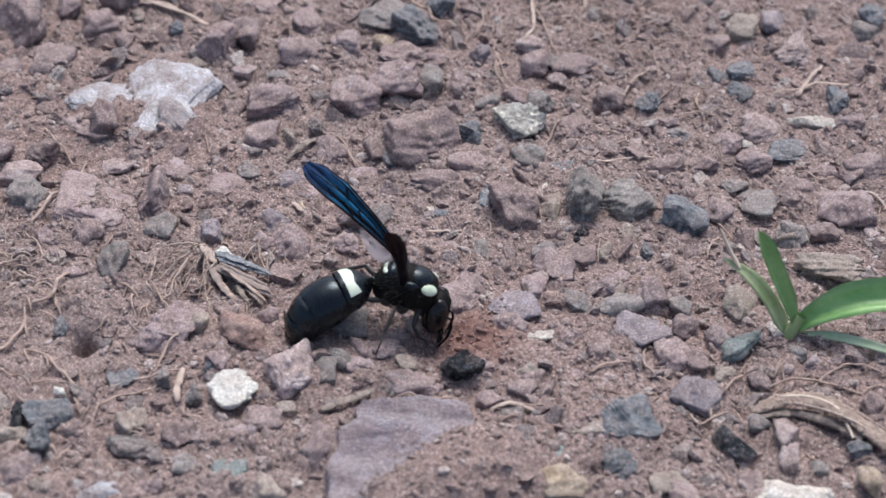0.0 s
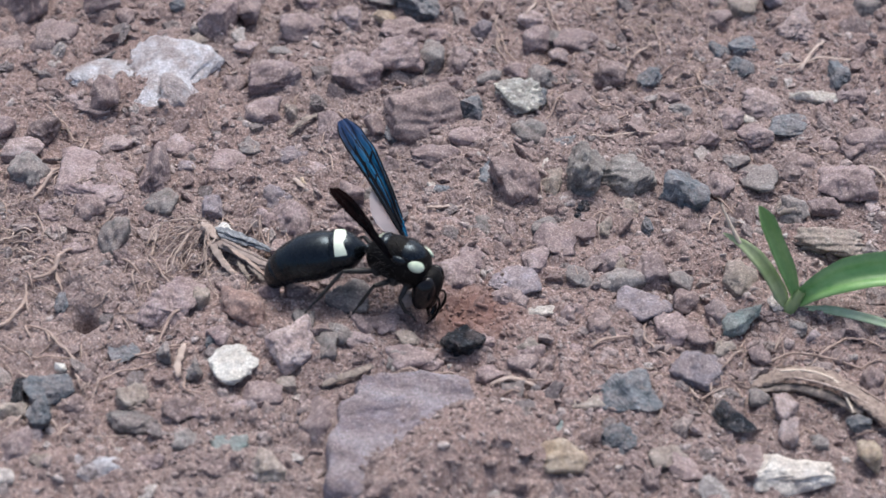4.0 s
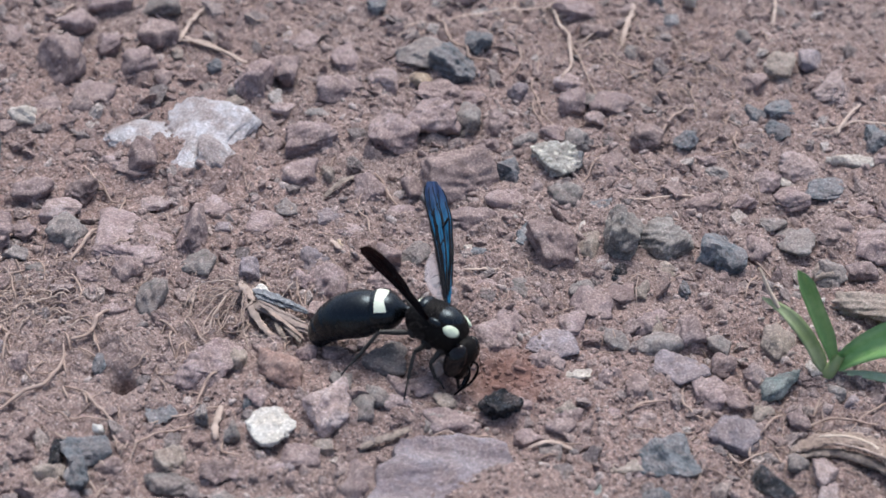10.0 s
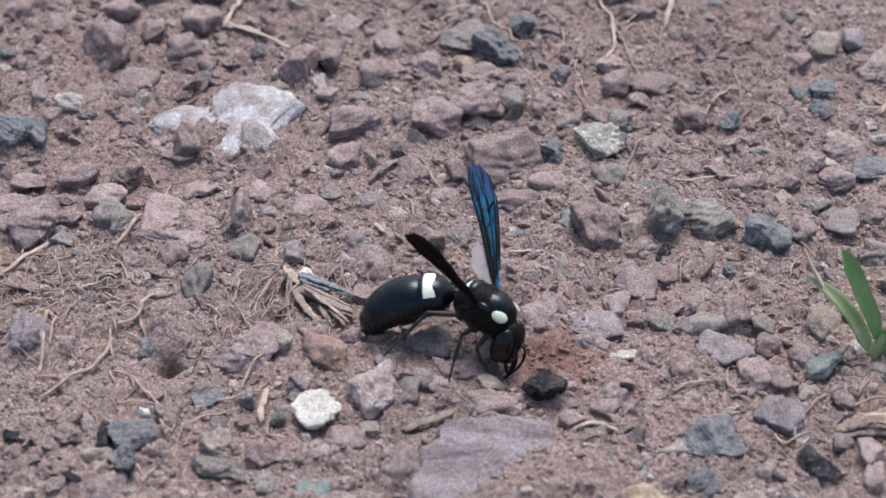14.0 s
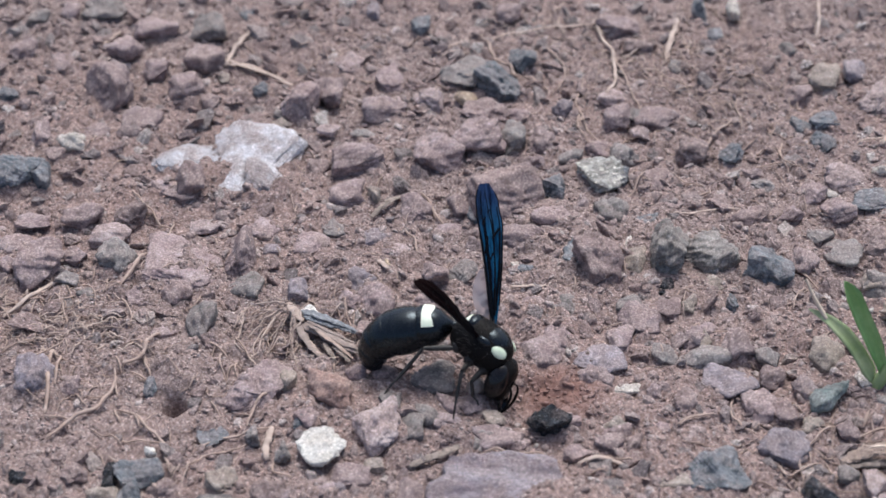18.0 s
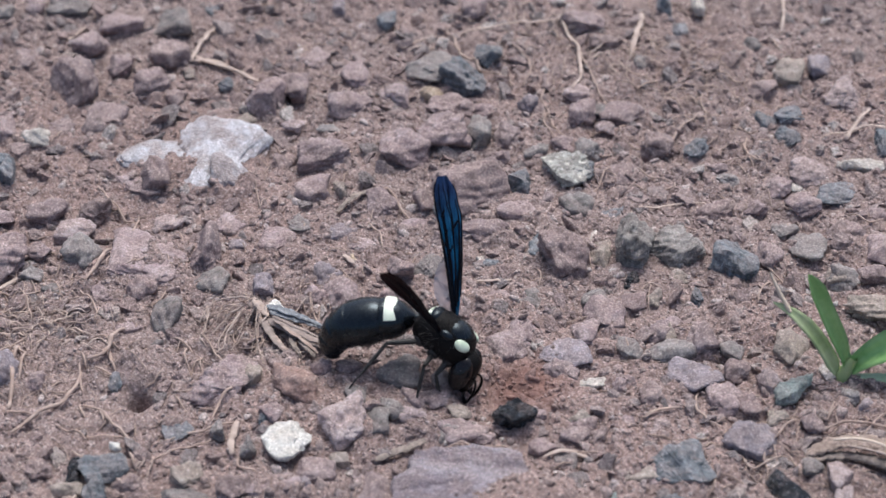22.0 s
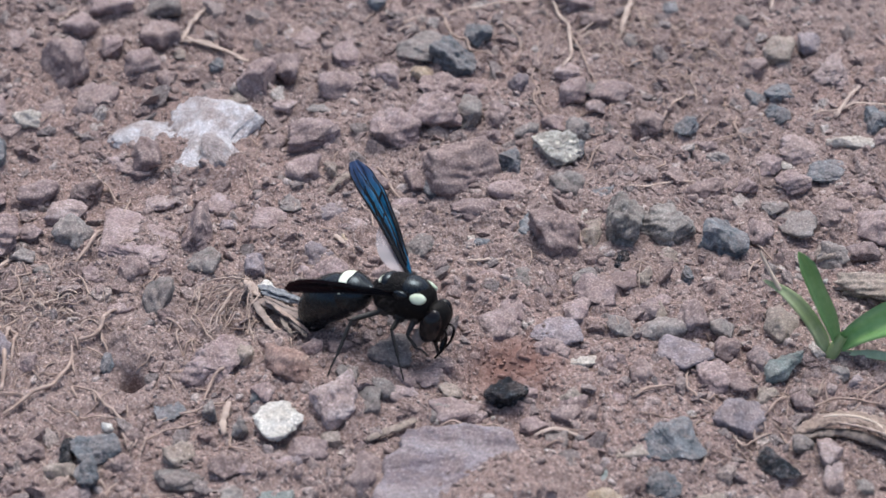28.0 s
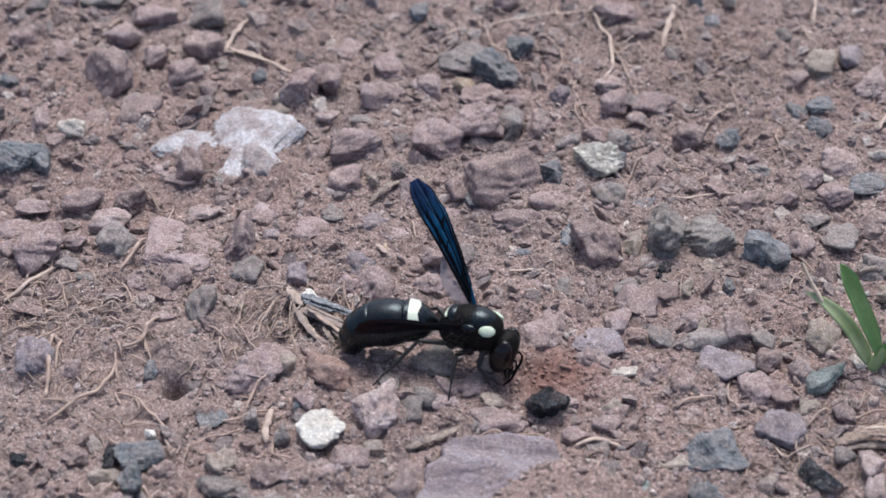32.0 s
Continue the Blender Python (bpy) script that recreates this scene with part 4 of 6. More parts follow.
scatter("soil_dust_crumbs", "tiny red-brown crumbs of dry soil", CRUMB, 90000, (0.08, 0.26), 1, 20, -0.05)
scatter("soil_crumbs", "small red-brown clods of dry soil", CRUMB, 11000, (0.24, 0.70), 2, 21, -0.25)
scatter("fine_gravel", "loose mixed grit of mauve, grey and white", GRIT, 2300, (0.42, 1.35), 3, 22, -0.15)
scatter("half_buried_gravel", "soil-caked mauve and grey gravel sunk in the ground", GRIT, 1500, (0.75, 1.75), 4, 23, -0.3, (0.45, 0.8), 1.5)


# ---- strands: roots, straws and stalks lying on the soil ----
def smooth_line(points, steps):
    """Points along a soft curve through the given ones."""
    p = np.array([points[0], *points, points[-1]], float)
    out = []
    for k in range(1, len(p) - 2):
        for s in np.linspace(0, 1, steps, endpoint=False):
            a, b, c, d = p[k - 1], p[k], p[k + 1], p[k + 2]
            out.append(0.5 * (2 * b + (c - a) * s + (2 * a - 5 * b + 4 * c - d) * s * s + (3 * b - a - 3 * c + d) * s ** 3))
    return np.array([*out, p[-2]])


def tube(line, radii, sides=7, flat=1.0):
    """A tapered tube along a line: verts and faces (closed ends by narrowing)."""
    line = np.asarray(line, float)
    t = np.gradient(line, axis=0)
    t /= np.linalg.norm(t, axis=1)[:, None] + 1e-9
    side = np.cross(t, (0.03, 0.05, 1.0))
    side /= np.linalg.norm(side, axis=1)[:, None] + 1e-9
    up = np.cross(side, t)
    a = np.linspace(0, 2 * np.pi, sides, endpoint=False)
    r = np.asarray(radii, float)[:, None, None]
    v = line[:, None] + r * (np.cos(a)[None, :, None] * side[:, None] + flat * np.sin(a)[None, :, None] * up[:, None])
    i = np.arange(len(line) * sides).reshape(len(line), sides)
    j = np.roll(i, -1, 1)
    faces = np.stack([i[:-1], j[:-1], j[1:], i[1:]], -1).reshape(-1, 4)
    return v.reshape(-1, 3), faces


STRANDS = {
    "root": (ROOT, "root", "thin pale brown root lying on the soil", "dry roots"),
    "straw": (STRAW, "straw", "dry pale straw fragment on the gravel", "dry straws"),
    "twig": (BARK, "twig", "grey-brown dry twig fragment on the soil", "dry twigs"),
}
STRAND_COUNT = [0]


def strand(kind, radius, lift, points):
    STRAND_COUNT[0] += 1
    rng = np.random.RandomState(700 + STRAND_COUNT[0])
    mat, name, label, group = STRANDS[kind]
    line = smooth_line(points, 10)
    k = np.linspace(0, 1, len(line))
    if kind == "root":
        line = line + 0.55 * (np.stack([lattice_noise(line[:, 0], line[:, 1], 1.6, 46), lattice_noise(line[:, 1], line[:, 0], 1.4, 47)], 1) - 0.5)
    z = ground_height(line[:, 0], line[:, 1])
    z = np.convolve(np.pad(z, 2, "edge"), np.ones(5) / 5, "valid") + radius * 0.8 + 0.12 + lift * np.sin(np.pi * k) ** 0.7
    r = radius * (0.55 + 0.45 * np.sin(np.pi * (0.12 + 0.8 * k))) * (1 + 0.12 * np.sin(k * 31 + rng.rand() * 6))
    if kind != "root":
        r = r * (1 + 0.30 * lattice_noise(k * 40, k * 0 + rng.rand() * 90, 3.0, 44) - 0.15)
        line = line + 0.10 * (lattice_noise(k[:, None] * 30 + (3, 60), k[:, None] * 0 + rng.rand() * 90, 4.0, 45) - 0.5) * 2
    r[0], r[-1] = r[0] * 0.3, r[-1] * 0.25
    origin = np.array([*line[len(line) // 2], z[len(z) // 2]])
    v, f = tube(np.c_[line, z] - origin, r, 8, 0.9 if kind == "root" else 0.45 if kind == "straw" else 0.32)
    ob = new(name, mesh_of(name, v * MM, f, mat))
    ob.location = Vector(origin) * MM
    return tagged(ob, label, name, group)


strand("straw", 0.3, 0.3, [(-33.2, 40.1), (-32.7, 43.7), (-31.9, 46.6), (-30.9, 49.0)])
strand("straw", 0.27, 0.2, [(-33.4, 40.5), (-30.5, 40.6), (-28.4, 39.1), (-25.2, 36.6)])
strand("straw", 0.22, 0.1, [(-48.9, 45.0), (-47.7, 46.8), (-46.7, 48.7)])
strand("root", 0.17, 0.4, [(-3.7, 49.4), (-2.7, 46.2), (-2.2, 43.3), (-0.5, 41.4), (0.3, 39.4), (2.6, 38.5), (4.0, 36.8)])
strand("straw", 0.18, 0.4, [(-3.1, 47.5), (0.1, 48.9), (5.4, 50.4), (10.3, 51.0)])
strand("straw", 0.14, 0.2, [(-9.0, 44.9), (-7.2, 46.5), (-5.1, 47.8)])
strand("straw", 0.13, 0.2, [(-8.4, 43.9), (-6.8, 44.7), (-5.2, 45.5)])
strand("root", 0.1, 0.3, [(8.0, 43.3), (7.8, 36.8), (7.3, 33.1), (8.1, 29.1), (9.1, 27.1), (9.8, 25.1)])
strand("root", 0.1, 0.2, [(7.2, 31.5), (7.4, 28.6), (8.3, 25.9)])
strand("straw", 0.22, 0.5, [(9.5, 52.2), (10.4, 48.2), (11.5, 44.7), (11.8, 40.5), (11.6, 37.5), (10.6, 34.6)])
strand("root", 0.12, 0.4, [(11.5, 45.8), (12.7, 39.2), (13.6, 34.8), (15.0, 29.4)])
strand("root", 0.12, 0.3, [(5.3, 36.7), (6.0, 40.5), (3.4, 45.5)])
strand("straw", 0.36, 0.3, [(17.8, 43.5), (18.7, 48.2), (19.5, 52.7)])
strand("root", 0.15, 0.3, [(20.9, 24.0), (22.4, 27.0), (24.5, 30.2)])
strand("root", 0.09, 0.2, [(25.0, 35.5), (25.2, 32.3), (25.3, 28.6)])
strand("root", 0.12, 0.3, [(19.7, 48.2), (20.7, 44.3), (21.8, 42.8)])
strand("root", 0.11, 0.3, [(16.3, 41.7), (17.6, 39.2), (19.1, 37.5), (20.3, 37.1)])
strand("root", 0.11, 0.3, [(15.6, 36.7), (17.7, 35.5), (20.2, 37.5)])
strand("root", 0.12, 0.3, [(23.7, 41.1), (26.6, 39.7), (29.8, 37.3)])
strand("root", 0.09, 0.2, [(22.7, 37.0), (25.1, 36.4), (27.2, 36.5)])
strand("straw", 0.2, 0.6, [(36.7, 57.2), (36.3, 52.3), (35.7, 48.5)])
strand("root", 0.11, 0.2, [(34.3, 48.2), (34.4, 45.3), (34.8, 43.8)])
strand("root", 0.1, 0.2, [(29.6, 26.4), (29.3, 22.6), (29.7, 20.2)])
strand("root", 0.1, 0.2, [(26.5, 23.6), (28.1, 24.7), (29.6, 24.8)])
strand("straw", 0.16, 0.2, [(37.6, 26.1), (39.5, 26.8), (41.7, 27.3)])
strand("straw", 0.22, 0.5, [(40.3, 25.5), (42.3, 29.2), (43.8, 32.1)])
strand("straw", 0.2, 0.3, [(40.0, 26.0), (42.8, 27.6), (46.6, 28.0)])
strand("root", 0.11, 0.3, [(29.2, 25.4), (29.4, 22.3), (30.6, 21.0)])
strand("root", 0.11, 0.3, [(26.6, 21.6), (28.1, 22.0), (29.4, 22.3)])
strand("straw", 0.14, 0.2, [(16.6, 10.9), (19.8, 12.0), (24.1, 13.1)])
strand("root", 0.11, 0.3, [(14.3, 18.8), (13.4, 16.7), (12.4, 14.5)])
strand("root", 0.1, 0.2, [(17.2, 19.0), (18.9, 17.3), (20.4, 16.8)])
strand("root", 0.1, 0.2, [(19.1, 14.6), (20.6, 15.1), (21.0, 17.0)])
strand("straw", 0.26, 0.3, [(-49.6, -6.3), (-47.3, -3.8), (-44.8, -0.8)])
strand("root", 0.09, 0.1, [(-46.7, -2.9), (-46.7, -4.6), (-47.0, -6.6)])
strand("root", 0.2, 0.3, [(-38.4, -2.2), (-37.5, 0.6), (-36.7, 2.5), (-35.8, 3.3)])
strand("root", 0.12, 0.3, [(-40.1, 15.4), (-38.4, 12.5), (-36.5, 9.9), (-34.9, 8.5)])
strand("root", 0.12, 0.2, [(-35.1, 10.5), (-34.8, 7.2), (-34.8, 4.1)])
strand("root", 0.1, 0.2, [(-44.8, -3.4), (-43.4, -5.8), (-42.7, -8.2)])
strand("root", 0.1, 0.2, [(-45.0, 14.4), (-43.8, 11.7)])
strand("root", 0.1, 0.2, [(-38.9, -2.9), (-37.3, -5.2), (-36.4, -7.5)])
strand("root", 0.11, 0.2, [(-29.2, -10.5), (-27.7, -11.3), (-26.6, -12.5)])
strand("root", 0.1, 0.3, [(-26.0, -10.2), (-24.6, -12.5), (-23.2, -14.4)])
strand("root", 0.1, 0.2, [(-27.7, -11.8), (-27.0, -13.7), (-26.5, -15.4)])
strand("root", 0.14, 0.3, [(-29.7, -28.5), (-30.7, -26.0), (-31.8, -24.1), (-33.3, -22.6), (-34.6, -20.8), (-36.1, -19.9)])
strand("root", 0.1, 0.2, [(-37.9, -23.3), (-36.2, -24.3), (-35.0, -25.2), (-34.5, -25.7)])
strand("root", 0.09, 0.2, [(-34.8, -24.4), (-33.1, -24.8), (-31.2, -25.0)])
strand("root", 0.12, 0.2, [(-36.1, -19.9), (-35.4, -22.1)])
strand("root", 0.11, 0.2, [(-34.6, -20.6), (-33.5, -23.0)])
strand("root", 0.21, 0.4, [(-42.4, -21.6), (-42.6, -18.5), (-43.1, -15.2), (-43.3, -12.3)])
strand("root", 0.15, 0.3, [(-43.3, -12.4), (-42.3, -14.6), (-42.1, -17.9)])
strand("root", 0.19, 0.4, [(-41.5, -24.7), (-39.9, -22.9), (-38.2, -20.8), (-37.1, -18.4), (-36.7, -15.7)])
strand("root", 0.12, 0.2, [(-42.6, -22.0), (-40.6, -22.1), (-39.4, -21.9)])
strand("root", 0.11, 0.2, [(-37.2, -13.0), (-36.3, -15.0)])
strand("root", 0.21, 0.4, [(-36.4, -14.2), (-34.9, -13.6), (-34.5, -11.8), (-34.1, -10.5), (-33.2, -9.6)])
strand("root", 0.11, 0.2, [(-34.7, -12.4), (-33.9, -14.7), (-33.2, -16.2)])
strand("root", 0.1, 0.2, [(-35.5, -14.8), (-33.6, -16.2)])
strand("root", 0.1, 0.2, [(-37.1, -14.8), (-36.3, -18.4)])
strand("root", 0.1, 0.2, [(-44.8, -14.2), (-44.1, -12.3), (-42.6, -11.2)])
strand("root", 0.14, 0.4, [(-23.5, -22.6), (-23.0, -20.1), (-22.1, -18.0), (-21.4, -15.8)])
strand("root", 0.12, 0.2, [(-27.6, -25.2), (-25.3, -23.9), (-22.9, -23.0), (-20.6, -22.0)])
strand("root", 0.11, 0.2, [(-28.5, -27.8), (-26.6, -26.2), (-24.6, -25.4), (-23.1, -24.0)])
strand("straw", 0.35, 0.3, [(-21.4, -22.5), (-21.5, -24.8), (-21.5, -26.9)])
strand("straw", 0.2, 0.2, [(0.1, -0.8), (2.0, -1.1), (3.8, -0.9)])
strand("twig", 0.36, 0.3, [(-14.5, 11.0), (-12.8, 12.7), (-10.9, 14.4)])
strand("root", 0.15, 0.3, [(-9.5, 14.4), (-8.3, 12.2), (-6.8, 9.4)])
strand("root", 0.11, 0.2, [(-11.0, 9.0), (-9.9, 6.8), (-9.5, 4.7)])
strand("root", 0.1, 0.2, [(-10.9, 14.3), (-10.3, 12.3), (-10.6, 9.6)])
strand("straw", 0.29, 0.1, [(-13.2, 2.6), (-12.0, 0.9)])
strand("twig", 0.47, 0.3, [(-8.6, -27.3), (-6.8, -26.5), (-5.3, -25.7), (-4.1, -24.6)])
strand("root", 0.12, 0.2, [(-3.5, -26.0), (-0.7, -25.6), (2.3, -25.7), (4.8, -26.1)])
strand("root", 0.12, 0.3, [(20.9, -17.4), (20.8, -19.9), (21.5, -21.5), (22.6, -22.9)])
strand("root", 0.11, 0.2, [(15.6, -21.4), (17.0, -20.6), (18.2, -20.0)])
strand("root", 0.11, 0.3, [(27.0, -24.3), (28.2, -22.9), (29.5, -21.4)])
strand("root", 0.1, 0.2, [(7.3, -26.7), (9.8, -26.3), (11.4, -26.4)])
strand("root", 0.14, 0.4, [(31.5, -22.4), (33.8, -21.5), (36.4, -22.0), (38.2, -22.1)])
strand("root", 0.10, 0.3, [(35.7, -23.0), (39.3, -19.4), (42.8, -21.1)])
strand("root", 0.10, 0.2, [(37.9, -21.8), (39.8, -23.1), (42.6, -22.2)])
strand("root", 0.11, 0.3, [(24.0, -25.8), (25.1, -27.7), (26.0, -27.1)])
strand("root", 0.1, 0.3, [(25.3, -27.7), (27.8, -25.8)])
strand("root", 0.1, 0.3, [(25.9, -24.5), (26.3, -26.3), (26.6, -27.7)])
strand("root", 0.11, 0.2, [(15.8, -21.5), (17.4, -20.5), (18.9, -20.1)])
strand("root", 0.11, 0.3, [(28.4, 3.0), (29.7, 0.9), (30.8, -0.5)])
strand("root", 0.1, 0.3, [(29.2, 0.2), (28.4, -2.3), (27.7, -4.1)])
strand("straw", 0.25, 0.2, [(6.5, -27.0), (8.6, -26.6), (10.6, -26.8)])
strand("root", 0.1, 0.3, [(42.4, 10.4), (40.4, 9.1), (38.9, 10.4), (38.1, 11.2)])
strand("straw", 0.22, 0.3, [(43.2, 8.5), (45.4, 7.1), (47.1, 5.2)])
strand("root", 0.11, 0.2, [(-20.2, -25.8), (-20.9, -28.1), (-18.7, -29.6)])
strand("root", 0.12, 0.2, [(-47.3, 36.4), (-45.0, 30.6)])
strand("straw", 0.29, 0.3, [(-33.3, 41.5), (-29.1, 39.3), (-25.0, 36.9)])


def dead_tuft():
    """A dead grass tuft: fine drooping roots on one side, flat shreds on the other."""
    rng = np.random.RandomState(78)
    cx, cy = -21.3, -6.2
    top = new("dead_grass_tuft")
    top.location = (cx * MM, cy * MM, 0)
    tagged(top, "withered grass tuft with matted pale roots", "grass tuft")

    def crooked(points, amount):
        line = smooth_line(points, 9)
        wave = np.cumsum(rng.normal(size=line.shape), 0) * amount
        return line + wave - np.linspace(0, 1, len(line))[:, None] * wave[-1]

    def rootlet(points, r):
        for n, (thick, spread) in enumerate(((r, 0.0), (0.5 * r, 0.45), (0.4 * r, 0.8))):
            line = crooked(points, 0.04 + 0.05 * n) + rng.normal(size=3) * (spread, spread, 0.1)
            line = line[:rng.randint(len(line) // 2, len(line) + 1)] if n else line
            line[:, 2] = np.maximum(line[:, 2], ground_height(cx + line[:, 0], cy + line[:, 1]) + 0.1)
            s = np.linspace(0, 1, len(line))
            v, f = tube(line, thick * (1 - 0.6 * s) * (1 + 0.2 * np.sin(s * 25 + n)), 7)
            piece("rootlet", mesh_of("rootlet", v * MM, f, (STRAW, ROOT)[n % 2]), top)

    def shard(points, r, mat):
        line = crooked(points, 0.03)
        line[:, 2] = np.maximum(line[:, 2], ground_height(cx + line[:, 0], cy + line[:, 1]) + 0.2)
        s = np.linspace(0, 1, len(line))
        wide = r * np.interp(s, (0, 0.2, 0.75, 1), (0.45, 1.0, 0.85, 0.2)) * (1 + 0.13 * rng.normal(size=len(s)).clip(-1.5, 1.5))
        v, f = tube(line, wide, 14, 0.3)
        v = v + 0.025 * rng.normal(size=v.shape)
        piece("bark_shard", mesh_of("bark_shard", v * MM, f, mat), top, "blue-grey weathered bark strip" if mat == WEATHERED else "")

    rootlet([(-0.3, -0.4, 2.2), (-2.2, 0.1, 1.8), (-3.9, -0.3, 1.4), (-5.0, -1.9, 0.9), (-5.1, -2.8, 0.5)], 0.11)
    rootlet([(-0.5, -0.5, 2.0), (-2.7, -0.5, 1.5), (-3.4, -1.1, 1.1), (-3.5, -2.0, 0.6)], 0.1)
    rootlet([(-0.8, -1.4, 1.8), (-2.2, -2.0, 1.1), (-3.7, -3.8, 0.4)], 0.13)
    rootlet([(-1.1, -1.8, 1.6), (-2.0, -4.1, 1.2), (-2.2, -5.9, 0.7), (-3.2, -6.8, 0.3)], 0.12)
    rootlet([(-4.4, -0.7, 1.2), (-4.3, -2.8, 1.0), (-4.6, -4.4, 0.8), (-4.3, -5.1, 0.7), (-3.1, -5.9, 0.5), (-2.0, -7.1, 0.3)], 0.12)
    rootlet([(0.8, -0.9, 1.9), (0.9, -2.6, 1.4), (0.7, -3.4, 0.8), (0.8, -6.4, 0.3)], 0.14)
    rootlet([(1.2, -1.2, 1.9), (1.4, -2.5, 1.5), (0.8, -3.7, 1.1), (1.3, -6.6, 0.7), (1.7, -8.1, 0.3)], 0.13)
    rootlet([(-1.3, -2.1, 1.4), (-2.6, -4.3, 0.8), (-2.7, -7.1, 0.3)], 0.1)
    rootlet([(0.0, -0.5, 1.8), (-0.1, -1.4, 1.4), (-0.8, -2.1, 0.9), (-1.4, -3.9, 0.5)], 0.09)
    rootlet([(0.4, -1.0, 1.7), (0.3, -3.7, 1.1), (0.3, -6.3, 0.4)], 0.08)
    shard([(1.5, -2.5, 1.3), (3.1, -3.0, 1.1), (5.4, -4.6, 0.8), (7.2, -5.8, 0.6)], 0.78, FIBRE)
    shard([(2.3, -3.0, 1.7), (4.7, -4.4, 1.2), (7.1, -5.6, 0.8)], 0.45, FIBRE)
    shard([(1.2, -2.6, 1.4), (2.1, -4.3, 0.9), (3.5, -6.1, 0.4)], 0.42, FIBRE)
    shard([(3.8, -4.8, 0.9), (4.5, -5.9, 0.6), (5.0, -6.8, 0.3)], 0.26, BARK)
    shard([(4.7, -5.1, 0.9), (5.7, -6.1, 0.6), (6.4, -7.0, 0.3)], 0.3, BARK)
    shard([(1.5, -3.1, 1.1), (2.9, -5.2, 0.7), (4.1, -6.1, 0.3)], 0.22, ROOT)
    shard([(2.8, -3.4, 1.6), (4.9, -5.1, 1.1), (6.7, -6.7, 0.6)], 0.24, ROOT)
    shard([(2.0, -2.7, 1.9), (4.3, -3.7, 1.4), (6.9, -4.8, 0.9)], 0.2, FIBRE)
    shard([(1.4, -1.2, 1.8), (3.0, -1.3, 1.5), (5.3, -2.3, 1.1), (7.3, -3.0, 0.8)], 0.62, WEATHERED)
    shard([(1.6, -1.8, 1.8), (3.3, -2.1, 1.4), (4.9, -2.6, 1.0)], 0.45, WEATHERED)
    shard([(2.3, -1.7, 2.0), (4.5, -2.2, 1.5), (6.9, -3.0, 1.0)], 0.26, WEATHERED)
    shard([(-0.0, -0.6, 2.3), (0.7, -1.3, 1.9), (1.6, -2.3, 1.6)], 0.5, STRAW)
    shard([(0.0, -0.3, 2.3), (-0.0, -0.7, 1.9), (-0.3, -1.1, 1.6)], 0.42, ROOT)


dead_tuft()


def bark_strip():
    """A frayed strip of bark lying bent over the soil."""
    rng = np.random.RandomState(91)
    top = new("bark_strip")
    tagged(top, "frayed brown strip of bark bent over the soil", "bark")

    def sheet(points, r, flat, mat, sides=16):
        line = smooth_line(points, 10)
        line[:, 2] = np.maximum(line[:, 2], ground_height(line[:, 0], line[:, 1]) + 0.15)
        s = np.linspace(0, 1, len(line))
        v, f = tube(line, r * np.interp(s, (0, 0.15, 0.6, 1), (0.25, 0.8, 1.0, 0.9)) * (1 + 0.12 * rng.normal(size=len(s)).clip(-1.5, 1.5)), sides, flat)
        v = v + 0.05 * r * rng.normal(size=v.shape)
        piece("fibre" if r < 0.3 else "sheet", mesh_of("fibre" if r < 0.3 else "sheet", v * MM, f, mat), top)

    sheet([(29.8, -26.4, 0.5), (31.4, -25.6, 0.9), (33.4, -25.2, 1.3), (36.2, -25.6, 1.4), (38.3, -27.2, 1.3), (40.1, -29.1, 1.1), (42.1, -31.2, 0.8)], 0.95, 0.35, BARK_PALE, 20)
    sheet([(30.5, -26.7, 0.4), (32.7, -26.2, 0.5), (34.8, -26.4, 0.5), (37.2, -27.6, 0.5), (39.4, -29.4, 0.5)], 0.6, 0.5, BARK)
    for points, r, mat in (([(32.3, -25.2, 1.5), (34.8, -25.3, 1.7), (37.2, -26.6, 1.6), (38.4, -29.5, 0.7)], 0.17, STRAW_PALE), ([(33.2, -26.0, 1.6), (36.1, -27.0, 1.7), (38.9, -28.5, 1.5), (41.4, -30.9, 1.0)], 0.14, STRAW), ([(35.3, -25.5, 1.6), (38.2, -26.5, 1.6), (41.0, -28.5, 1.2)], 0.12, ROOT)):
        sheet(points, r, 0.8, mat, 7)


bark_strip()


def fine_fibres():
    """Hair-thin rootlets matted into the soil."""
    rng = np.random.RandomState(31)
    verts, faces, n = [], [], 0
    patches = [(-46, -7, 12, 8, 230), (-33, -20, 9, 6, 70), (24, 38, 12, 12, 200), (-18, -7, 5, 4, 90), (30, -26, 9, 5, 110), (0, 10, 55, 45, 330), (-22, 44, 10, 9, 60)]
    for cx, cy, sx, sy, count in patches:
        for _ in range(count):
            x, y = cx + rng.normal() * sx * 0.6, cy + rng.normal() * sy * 0.6
            if math.hypot(x - HOLLOWS[1][0], y - HOLLOWS[1][1]) < 4.5:
                continue
            a, bend, length = rng.uniform(0, 6.28), rng.normal() * 0.5, rng.uniform(1.2, 4.5)
            s = np.linspace(0, 1, 7)
            ang = a + bend * s * 2
            px, py = x + np.cumsum(np.cos(ang)) * length / 7, y + np.cumsum(np.sin(ang)) * length / 7
            pz = ground_height(px, py) + 0.12 + 0.35 * rng.rand() * np.sin(np.pi * s)
            r = rng.uniform(0.03, 0.10) * (1 - 0.7 * np.abs(2 * s - 1) ** 3)
            v, f = tube(np.stack([px, py, pz], 1), r, 4)
            verts.append(v)
            faces.append(f + n)
            n += len(v)
    ob = new("rootlets", mesh_of("rootlets", np.concatenate(verts) * MM, np.concatenate(faces), ROOT))
    tagged(ob, "hair-thin tangled pale brown rootlets in the soil", "rootlets", kind="stuff")


fine_fibres()


